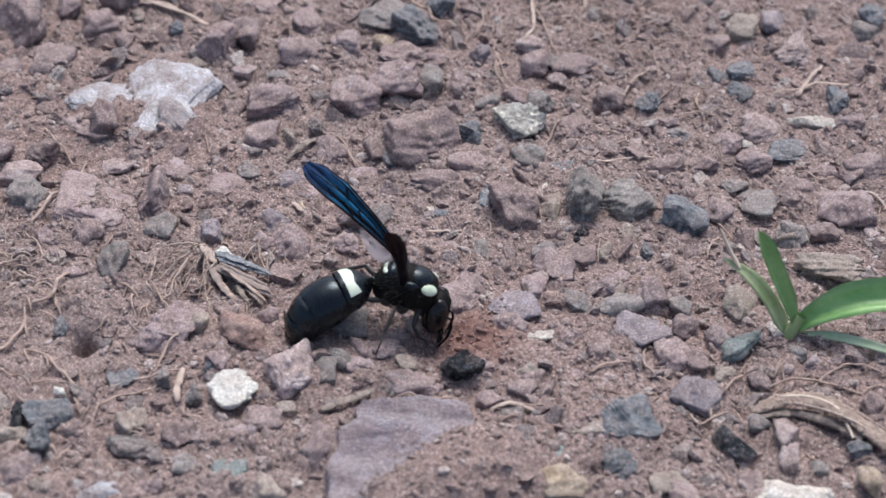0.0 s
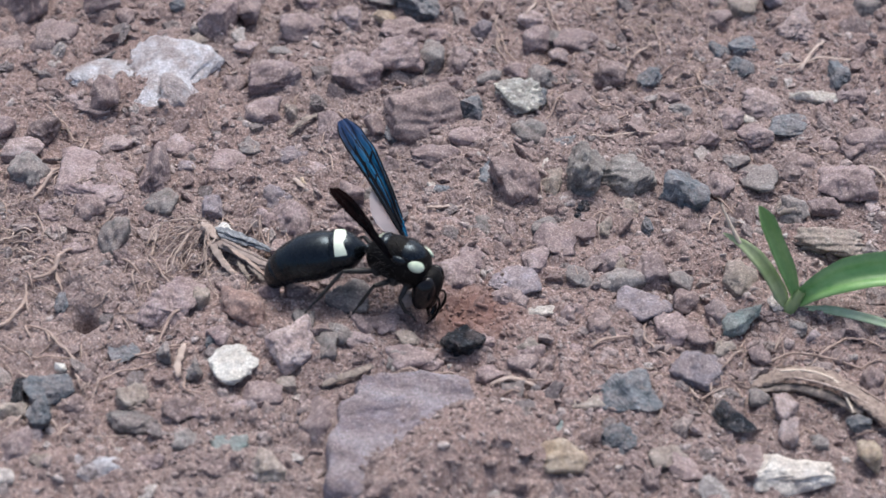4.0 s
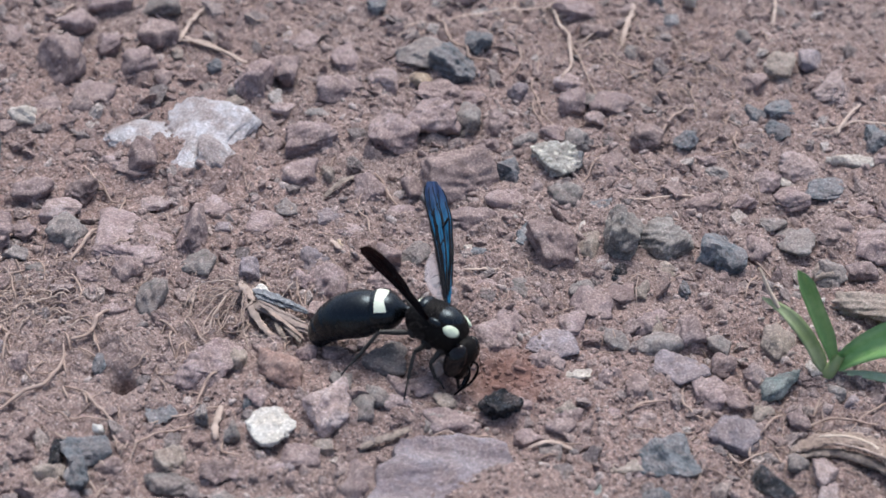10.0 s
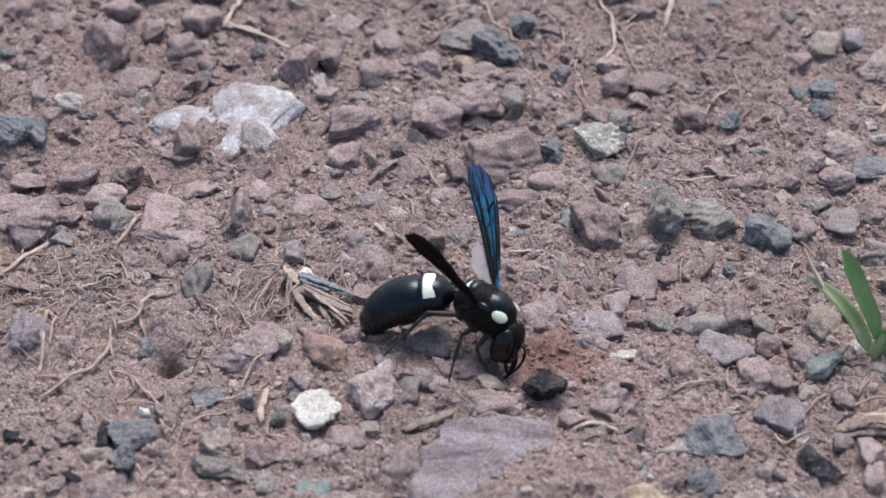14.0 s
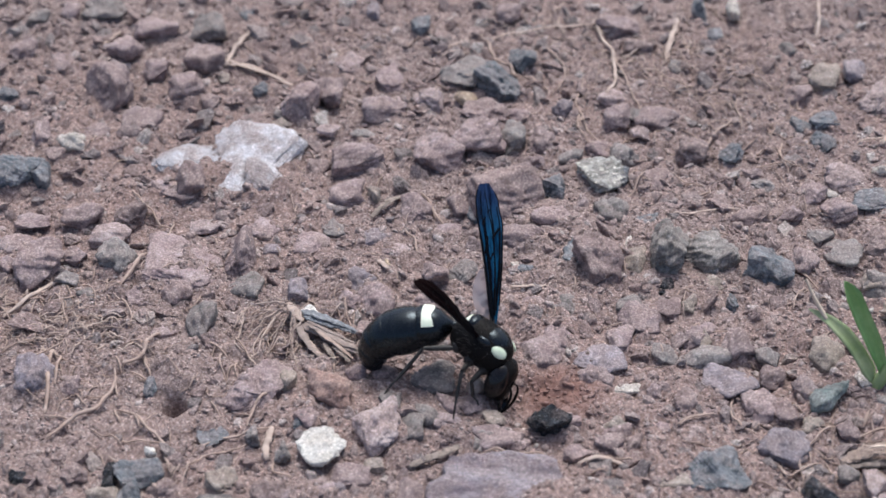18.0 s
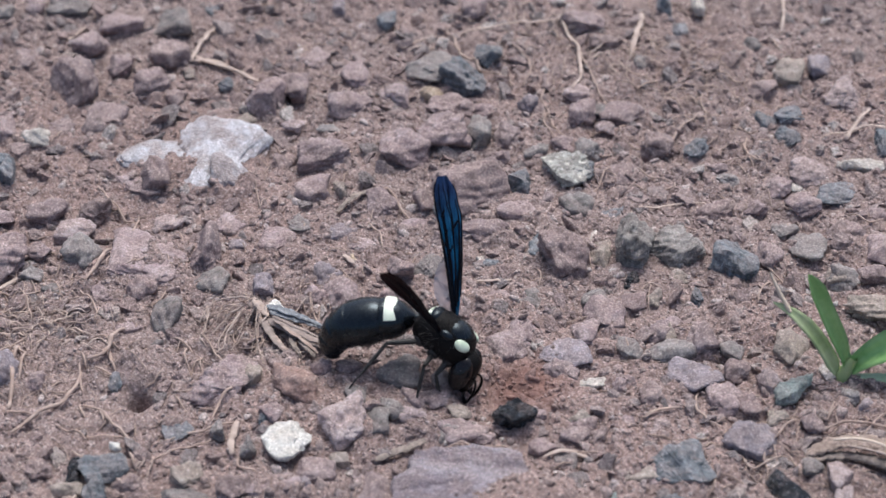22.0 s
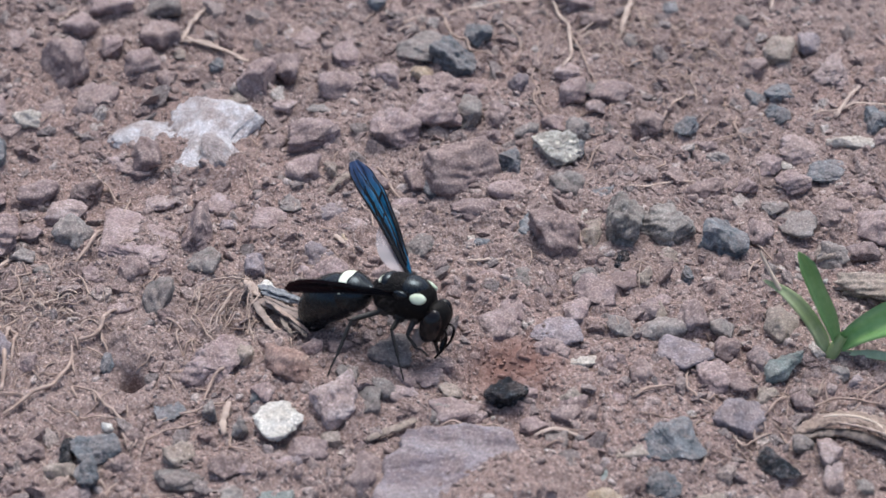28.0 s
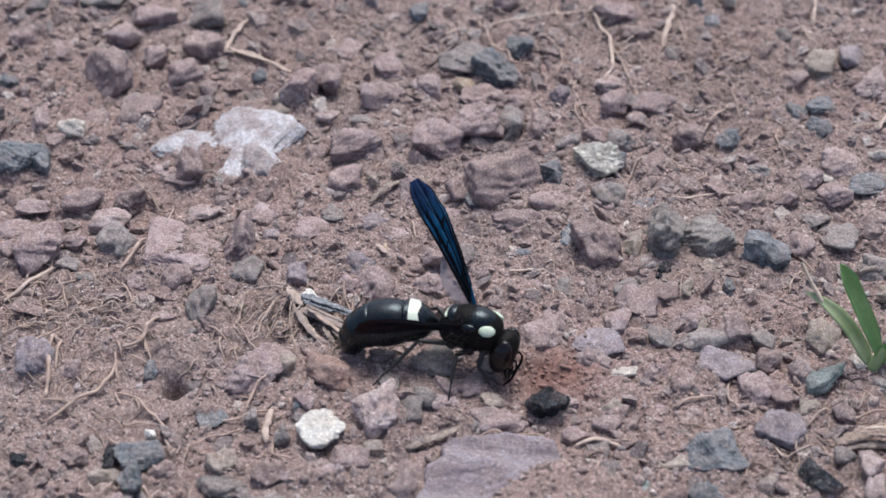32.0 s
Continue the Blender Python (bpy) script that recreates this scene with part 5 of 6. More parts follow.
def straw_litter():
    """Crumpled scraps of old straw trodden into the soil."""
    rng = np.random.RandomState(53)
    verts, faces, n = [], [], 0
    s = np.linspace(0, 1, 8)
    for cx, cy, sx, sy, count in ((-41.5, -9.1, 3.4, 1.8, 60), (-47.5, -0.8, 2.8, 2.2, 14), (6.1, 51.1, 3.7, 2.0, 40), (-18.4, -9.2, 2.8, 2.5, 26), (-31.9, -31.8, 5.0, 1.8, 30), (17.4, 44.3, 3.2, 3.6, 60)):
        for _ in range(count):
            x, y = cx + rng.normal() * sx, cy + rng.normal() * sy
            ang = rng.uniform(0, 6.28) + np.cumsum(rng.normal(0, 0.22, 8))
            length = rng.uniform(0.8, 3.4)
            px, py = x + np.cumsum(np.cos(ang)) * length / 8, y + np.cumsum(np.sin(ang)) * length / 8
            pz = ground_height(px, py) + rng.uniform(0.1, 0.5) + 0.4 * rng.rand() * np.sin(np.pi * s)
            v, f = tube(np.stack([px, py, pz], 1), rng.uniform(0.03, 0.13) * (1 - 0.7 * np.abs(2 * s - 1) ** 2), 5, rng.uniform(0.25, 0.6))
            verts.append(v)
            faces.append(f + n)
            n += len(v)
    ob = new("straw_litter", mesh_of("straw_litter", np.concatenate(verts) * MM, np.concatenate(faces), STRAW))
    tagged(ob, "crumpled pale straw scraps trodden into the soil", "straw litter", kind="stuff")


straw_litter()


# ---- a grass seedling ----
def blade_mesh(name, points, width, mat, fold=0.28, widest=0.45):
    """A grass blade along a soft line: a folded strip with thickness."""
    line = smooth_line(points, 8)
    k = np.linspace(0, 1, len(line))
    w = width / 2 * np.minimum(1, (k / widest + 0.35)) * np.clip((1 - k) / (1 - widest) * 1.9, 0.02, 1) ** 0.75
    t = np.gradient(line, axis=0)
    t /= np.linalg.norm(t, axis=1)[:, None]
    to_eye = np.array([0.0, -0.62, 0.78])
    side = np.cross(t, to_eye)
    side /= np.linalg.norm(side, axis=1)[:, None]
    up = np.cross(side, t)
    rows = []
    for s, lift in ((-1, fold), (-0.5, 0.10 * fold), (0, -0.25 * fold), (0.5, 0.10 * fold), (1, fold)):
        rows.append(line + side * (w * s)[:, None] + up * (w * lift)[:, None])
    top = np.stack(rows, 1)
    low = top - up[:, None] * 0.09
    v = np.concatenate([top.reshape(-1, 3), low.reshape(-1, 3)])
    i = np.arange(len(line) * 5).reshape(-1, 5)
    m = len(line) * 5
    f = [np.stack([i[:-1, :-1], i[:-1, 1:], i[1:, 1:], i[1:, :-1]], -1).reshape(-1, 4),
         m + np.stack([i[:-1, :-1], i[1:, :-1], i[1:, 1:], i[:-1, 1:]], -1).reshape(-1, 4),
         np.stack([i[:-1, 0], i[1:, 0], m + i[1:, 0], m + i[:-1, 0]], -1), np.stack([i[1:, -1], i[:-1, -1], m + i[:-1, -1], m + i[1:, -1]], -1)]
    return mesh_of(name, v * MM, np.concatenate(f), mat)


def grass_seedling():
    base = np.array([34.6, -15.0, 0.3])
    top = new("grass_seedling")
    top.location = Vector(base) * MM
    tagged(top, "young green grass seedling sprouting from the soil", "grass")
    blades = [
        (LEAF, 1.6, [(0.4, 0, 1.0), (-0.6, 0.3, 3.6), (-2.3, 0.8, 7.2), (-3.4, 1.1, 9.6), (-4.1, 1.25, 11.0)], 0.75, 0.5),
        (LEAF, 3.2, [(0.6, 0, 1.0), (2.2, 0.0, 2.6), (5.0, 0.2, 4.0), (8.6, 0.3, 4.7), (12.6, 0.2, 4.6), (16.0, 0.0, 3.6)], 0.7, 0.6),
        (LEAF_PALE, 1.4, [(-0.5, 0.2, 0.2), (-1.5, 0.5, 2.2), (-3.0, 1.0, 4.4), (-4.9, 1.5, 6.2), (-6.9, 1.9, 7.3)], 0.3, 0.25),
        (LEAF_BLUE, 0.85, [(0.9, -0.3, 0.5), (3.7, -1.5, 1.2), (6.9, -2.7, 1.3), (11.4, -4.3, 1.0)], 0.3, 0.5),
    ]
    for mat, width, points, fold, widest in blades:
        piece("blade", blade_mesh("blade", points, width, mat, fold, widest), top)
    line = smooth_line([(-0.2, 0, -1.3), (0.0, 0.0, 0.1), (0.4, 0.0, 1.4), (0.8, 0.05, 2.3)], 5)
    v, f = tube(line, np.linspace(0.75, 0.45, len(line)), 10)
    piece("stem", mesh_of("stem", v * MM, f, STEM), top, "pale green stem base")
    v, f = tube(smooth_line([(-5.3, 1.7, 6.4), (-6.4, 2.1, 8.2), (-7.4, 2.5, 10.2)], 6), 0.34 * np.linspace(1, 0.6, 13), 6, 0.6)
    piece("dead_blade", mesh_of("dead_blade", v * MM, f, STRAW_PALE), top, "withered straw-coloured blade")


grass_seedling()


# ---- the wasp: x ahead, y to its left, z up, origin in the thorax (mm) ----
def loft(stations, sides=28):
    """A closed body from cross-sections (x, half width, half height, z)."""
    st = np.array(stations, float)
    dense = smooth_line([tuple(s) for s in st], 5)
    dense[:, 1:3] = np.maximum(dense[:, 1:3], 0.02)
    a = np.linspace(0, 2 * np.pi, sides, endpoint=False)
    v = np.stack([np.repeat(dense[:, :1], sides, 1), dense[:, 1:2] * np.cos(a), dense[:, 3:4] + dense[:, 2:3] * np.sin(a)], -1)
    i = np.arange(len(dense) * sides).reshape(len(dense), sides)
    j = np.roll(i, -1, 1)
    f = np.stack([i[:-1], j[:-1], j[1:], i[1:]], -1).reshape(-1, 4)
    return v.reshape(-1, 3), f


def ball(centre, radii, level=3, turn=(0, 0, 0)):
    v, f = ICO[level]
    m = np.array(pose(0, 0, 0, *turn).to_3x3())
    return (v * radii) @ m.T + np.array(centre), f


def shell_patch(centre, radii, turn, bulge=0.35):
    """A flattened lens that lies on the body as a coloured mark."""
    return ball(centre, (radii[0], radii[1], bulge * min(radii)), 3, turn)


wasp = new("mason_wasp")
tagged(wasp, "black mason wasp with white marks digging in soil", "wasp")


def body_piece(name, shape, mat, parent, label=""):
    return piece(name, mesh_of(name, shape[0] * MM, shape[1], mat), parent, label)


thorax = body_piece("thorax", loft([(2.95, 0.5, 0.6, -0.4), (2.8, 1.25, 1.25, -0.25), (2.25, 1.72, 1.75, -0.05), (1.2, 1.95, 2.1, 0.05), (0.0, 1.98, 2.2, 0.05),
                                    (-1.2, 1.85, 2.1, 0.0), (-2.2, 1.5, 1.75, -0.2), (-2.85, 0.95, 1.15, -0.3), (-3.1, 0.4, 0.4, -0.25)]), FUZZ, wasp, "matt black hairy thorax")
body_piece("scutum", ball((0.75, 0, 1.05), (1.85, 1.6, 1.22)), CUTICLE, thorax, "shining black back plate")
body_piece("scutellum", ball((-1.55, 0, 1.35), (0.75, 1.25, 0.75)), CUTICLE, thorax)
for side in (-1, 1):
    body_piece("shoulder_mark", shell_patch((2.05, 1.40 * side, 1.0), (0.78, 0.54, 1), (-48 * side, 6, -22 * side), 0.5), MARK, thorax, "greenish ivory teardrop shoulder spot")
    body_piece("wing_base", ball((0.35, 1.62 * side, 1.1), (0.75, 0.38, 0.42)), CUTICLE, thorax)
body_piece("back_mark", shell_patch((-2.18, 0, 1.42), (0.38, 0.95, 1), (0, -42, 0), 0.6), IVORY, thorax, "ivory bar behind the back")


def bristles(name, count, seed, radii, centre, length, parent):
    rng = np.random.RandomState(seed)
    verts, faces, n = [], [], 0
    for _ in range(count):
        d = rng.normal(size=3)
        d /= np.linalg.norm(d)
        at = d * radii + np.array(centre)
        way = d + rng.normal(size=3) * 0.25 + (-0.3, 0, 0)
        v, f = tube(at + np.outer(np.linspace(0, length * rng.uniform(0.6, 1.3), 3), way), np.array([0.022, 0.018, 0.006]), 3)
        verts.append(v)
        faces.append(f + n)
        n += len(v)
    ob = body_piece(name, (np.concatenate(verts), np.concatenate(faces)), HAIR, parent, "short dark hairs")
    tagged(ob, kind="stuff")


bristles("hairs", 900, 5, (2.9, 1.9, 2.1), (0, 0, 0.0), 0.42, thorax)

# Head: hangs from the neck, tips down to the soil.
def swell(shape, k=1.12):
    return shape[0] * k, shape[1]


head = body_piece("head", swell(loft([(1.1, 0.35, 0.6, -0.25), (0.95, 0.95, 1.45, -0.15), (0.4, 1.52, 1.82, 0), (-0.15, 1.68, 1.88, 0.05), (-0.65, 1.5, 1.62, 0.05), (-1.0, 0.8, 0.9, 0)])), FUZZ, wasp, "round black head")
for side in (-1, 1):
    body_piece("eye", swell(ball((0.05, 1.08 * side, 0.15), (0.92, 0.74, 1.62), 3, (5 * side, 0, 0))), EYE, head, "glossy black kidney-shaped eye")
    line = smooth_line([(0.8, 0.40 * side, 0.0), (1.35, 0.62 * side, -0.05), (1.62, 0.72 * side, -0.7), (1.55, 0.75 * side, -1.8), (1.15, 0.68 * side, -2.9)], 7)
    body_piece("antenna", swell(tube(line, np.interp(np.linspace(0, 1, len(line)), (0, 0.3, 0.6, 1), (0.10, 0.09, 0.13, 0.08)), 8)), FUZZ, head, "bent black antenna")
    line = smooth_line([(0.75, 0.75 * side, -1.25), (1.05, 0.62 * side, -1.95), (1.15, 0.22 * side, -2.6), (1.1, 0.05 * side, -2.95)], 6)
    body_piece("jaw", swell(tube(line, np.linspace(0.34, 0.08, len(line)), 8, 0.6)), CUTICLE, head, "pointed black jaw")
body_piece("face_plate", swell(ball((0.85, 0, -0.75), (0.35, 0.7, 0.75))), CUTICLE, head)
bristles("hairs", 260, 6, (1.1, 1.6, 2.05), (0, 0, 0), 0.3, head)

# Abdomen: six overlapping rings.
RING_STEP = (3.3, 3.0, 1.5, 1.2, 1.0, 0.9)
RING_BEND = (0.5, 1.0, 1.1, 1.2, 1.2, 1.2)
RING_FORM = (
    [(0.15, 0.25, 0.28, 0), (-0.3, 0.42, 0.42, 0), (-0.8, 1.0, 0.95, 0), (-1.4, 1.68, 1.58, 0), (-2.2, 2.08, 1.98, 0), (-3.0, 2.2, 2.1, 0), (-3.4, 2.2, 2.1, 0)],
    [(0.2, 1.9, 1.80, 0), (-0.1, 2.12, 2.04, 0), (-0.8, 2.36, 2.28, 0), (-1.8, 2.48, 2.38, 0), (-2.8, 2.44, 2.32, 0), (-3.3, 2.36, 2.24, 0)],
    [(0.3, 2.1, 2.0, 0), (-0.1, 2.30, 2.18, 0), (-0.9, 2.24, 2.12, 0), (-1.7, 2.05, 1.95, 0)],
    [(0.3, 1.9, 1.8, 0), (-0.1, 2.02, 1.92, 0), (-0.8, 1.88, 1.78, 0), (-1.4, 1.62, 1.52, 0)],
    [(0.3, 1.6, 1.52, 0), (-0.1, 1.70, 1.60, 0), (-0.7, 1.55, 1.45, 0), (-1.2, 1.28, 1.2, 0)],
    [(0.3, 1.15, 1.1, 0), (0.0, 1.28, 1.2, 0), (-0.6, 1.05, 0.95, -0.02), (-1.05, 0.6, 0.55, -0.08), (-1.3, 0.08, 0.08, -0.12)],
)
rings = [body_piece("abdomen_ring", loft([(x, 0.95 * w, 0.95 * h, z) for x, w, h, z in form], 36), CUTICLE, wasp, "glossy black abdomen ring") for form in RING_FORM]


def band_shape():
    """The ivory hind half of the first ring, with a notched front edge."""
    rows = []
    form = smooth_line([tuple(p) for p in RING_FORM[0]], 5)
    a = np.linspace(0.42, np.pi - 0.42, 61)
    front = -1.72 - 0.34 * np.exp(-(np.abs(a - np.pi / 2) - 0.55) ** 2 / 0.10) - 0.10 * np.sin(3 * a) ** 2
    for k in np.linspace(0, 1, 7):
        x = front + (-2.95 - front) * k
        w, h = (0.95 * np.interp(-x, -form[:, 0], form[:, n]) + 0.05 for n in (1, 2))
        rows.append(np.stack([x, w * np.cos(a), h * np.sin(a)], 1))
    v = np.stack(rows)
    i = np.arange(7 * 61).reshape(7, 61)
    f = np.stack([i[:-1, :-1], i[:-1, 1:], i[1:, 1:], i[1:, :-1]], -1).reshape(-1, 4)
    return v.reshape(-1, 3), f


body_piece("white_band", band_shape(), IVORY, rings[0], "ivory band round the ring")


def wing_shape(stalk, arch, bow, length=13.2):
    """A wing folded lengthwise: a pleated blade along x, broadest far out, with a blunt tip."""
    k = np.linspace(0, 1, 60)
    lead = np.interp(k, (0, 0.12, 0.45, 0.78, 0.92, 0.98, 1), (0.22, 0.22 + 0.18 * stalk, 0.28 + 0.5 * stalk, 0.62 + 0.5 * stalk, 0.60 + 0.4 * stalk, 0.66, 0.34))
    trail = -np.interp(k, (0, 0.12, 0.45, 0.72, 0.88, 0.96, 1), (0.2, 0.25 + 0.2 * stalk, 0.34 + 0.55 * stalk, 0.75 + 0.5 * stalk, 0.75 + 0.4 * stalk, 0.74, 0.36))
    trail += 0.10 * np.exp(-((k - 0.80) / 0.03) ** 2)
    lead = np.convolve(np.pad(lead, 2, "edge"), np.ones(5) / 5, "valid")
    trail = np.convolve(np.pad(trail, 2, "edge"), np.ones(5) / 5, "valid")
    s = np.linspace(0, 1, 21)
    y = lead[:, None] + (trail - lead)[:, None] * s + bow * np.sin(np.pi * k)[:, None]
    z = 0.11 * np.sin(s * 15.0 + 1.5 * k[:, None]) * np.interp(k, (0, 0.15, 0.8, 1), (0.4, 1, 1, 0.2))[:, None] + arch * np.sin(k * np.pi)[:, None] + 0.06 * np.sin(k * 21)[:, None] * s
    top = np.stack([np.repeat(k[:, None] * length, 21, 1), y, z], -1)
    v = np.concatenate([top.reshape(-1, 3), (top - (0, 0, 0.035)).reshape(-1, 3)])
    i = np.arange(60 * 21).reshape(60, 21)
    m = 60 * 21
    f = np.concatenate([np.stack([i[:-1, :-1], i[1:, :-1], i[1:, 1:], i[:-1, 1:]], -1).reshape(-1, 4), m + np.stack([i[:-1, :-1], i[:-1, 1:], i[1:, 1:], i[1:, :-1]], -1).reshape(-1, 4)])
    return (v, f), top


def wing(mat, label, stalk, arch, bow):
    shape, top = wing_shape(stalk, arch, bow)
    ob = body_piece("wing", shape, mat, wasp, label)
    # Long veins: column at the root and at the end, first and last row, radius.
    for near, far, start, end, r in ((0, 0, 0, 58, 0.15), (3, 5, 0, 57, 0.10), (7, 6, 2, 44, 0.14), (10, 13, 4, 54, 0.13), (13, 9, 26, 57, 0.09), (16, 18, 6, 50, 0.14), (20, 20, 8, 56, 0.12)):
        rows = np.arange(start, end)
        cols = np.interp(rows, (start, 0.45 * (start + end), end), (near, 0.5 * (near + far) + 0.8, far))
        lo = np.floor(cols).astype(int).clip(0, 19)
        line = top[rows, lo] + (top[rows, lo + 1] - top[rows, lo]) * (cols - lo)[:, None] + (0, 0, 0.02)
        body_piece("vein", tube(line, r * np.interp(np.linspace(0, 1, len(rows)), (0, 0.4, 1), (0.9, 1.0, 0.35)), 6, 0.5), VEIN, ob)
    for a, b, ca, cb in ((30, 37, 3, 7), (26, 30, 6, 11), (42, 48, 4, 11), (36, 40, 11, 17)):
        body_piece("vein", tube(np.linspace(top[a, ca], top[b, cb], 5) + (0, 0, 0.03), np.full(5, 0.11), 5), VEIN, ob)
    return ob


left_wing = wing(WING_SHEEN, "dark folded wing with painted steel-blue sheen and black veins", 1.0, 0.2, -0.15)
right_wing = wing(WING_NO_SHEEN, "maroon-black folded wing with dark veins", 0.1, 0.2, -0.3)
k = np.linspace(0, 1, 14)
edge = np.stack([0.3 + 5.6 * k, 0.15 + 0.3 * k, 0 * k - 0.12], 1)
inner = edge + np.stack([0 * k, 1.6 * np.sin(np.pi * np.clip(0.12 + 0.88 * k, 0, 1)) ** 0.8, 0.15 * k], 1)
film = np.concatenate([edge, inner])
i = np.arange(13)
body_piece("hind_wing", (film, np.stack([i, i + 1, i + 15, i + 14], 1)), FILM, left_wing, "clear smoky hind wing")


def leg(side, hip, knee, ankle, toe, thick):
    """Hip, knee, ankle and toe in the wasp's space; the leg turns about its hip."""
    hip, knee, ankle, toe = (np.array([p[0], p[1] * side, p[2]]) for p in (hip, knee, ankle, toe))
    knee, ankle, toe = knee - hip, ankle - hip, toe - hip
    k = np.linspace(0, 1, 9)
    upper = body_piece("leg", tube(np.outer(k, knee), thick * np.interp(k, (0, 0.3, 0.8, 1), (0.7, 1.1, 0.9, 0.7)), 10), LEG, wasp, "jointed black leg")
    body_piece("shin", tube(knee + np.outer(k, ankle - knee), thick * np.interp(k, (0, 0.2, 0.9, 1), (0.55, 0.66, 0.72, 0.6)), 8), LEG, upper)
    line = smooth_line([tuple(ankle), tuple(ankle * 0.5 + toe * 0.5 + (0, 0, 0.2)), tuple(toe)], 8)
    k = np.linspace(0, 1, len(line))
    body_piece("foot", tube(line, thick * (0.44 + 0.1 * np.sin(k * 31)) * (1 - 0.35 * k), 7), LEG, upper)
    body_piece("coxa", ball((0, -0.1 * side, 0.1), (0.62, 0.5, 0.75), 3), LEG, upper)
    return upper, Vector(hip), Vector(toe)


FRONT = ((1.6, 1.1, -1.4), (1.5, 2.3, -2.6), (2.3, 2.0, -3.9), (3.3, 1.6, -4.7), 0.27)
MIDDLE = ((0.1, 1.2, -1.7), (-0.2, 3.2, -1.0), (0.1, 4.7, -3.0), (0.5, 6.2, -4.7), 0.26)
HIND = ((-1.6, 1.1, -1.4), (-4.2, 2.9, -1.4), (-5.6, 4.5, -4.2), (-6.6, 6.0, -6.3), 0.27)
# Where each planted foot stands on the soil (mm), from a time on.
PLANTED = [
    (leg(-1, *MIDDLE), [(0.0, (-5.3, -25.0, 1.2)), (1.0, (-5.6, -22.0, 0.8)), (2.0, (-6.9, -18.2, 0.4)), (8.0, (-5.6, -18.4, 0.4)), (10.0, (-4.8, -21.0, 0.4)), (18.0, (-4.8, -21.0, 0.4)), (20.0, (-4.9, -19.2, 0.4)), (22.0, (-4.9, -19.2, 0.4)), (24.0, (-5.2, -21.2, 0.4)), (32.0, (-5.0, -21.0, 0.4))]),
    (leg(1, *MIDDLE), [(0.0, (-2.6, -8.6, 0.4)), (32.0, (-2.6, -8.6, 0.4))]),
    (leg(-1, *HIND), [(0.0, (-11.2, -18.4, 0.4)), (8.0, (-10.6, -18.7, 0.4)), (13.0, (-11.7, -18.6, 0.4)), (32.0, (-12.0, -19.0, 0.4))]),
    (leg(1, *HIND), [(0.0, (-9.5, -7.5, 0.4)), (32.0, (-9.5, -7.5, 0.4))]),
]
for side in (-1, 1):
    front, hip, _ = leg(side, *FRONT)
    front.location = hip * MM


v, f = rock_verts(np.random.RandomState(8), 3, cuts=10, power=12, wear=0.06)
body_piece("mud_pellet", (v * (0.85, 0.8, 0.75) + (1.65, 0, -4.0), f), MUD, wasp, "pale lump of moist mud held under the jaws")


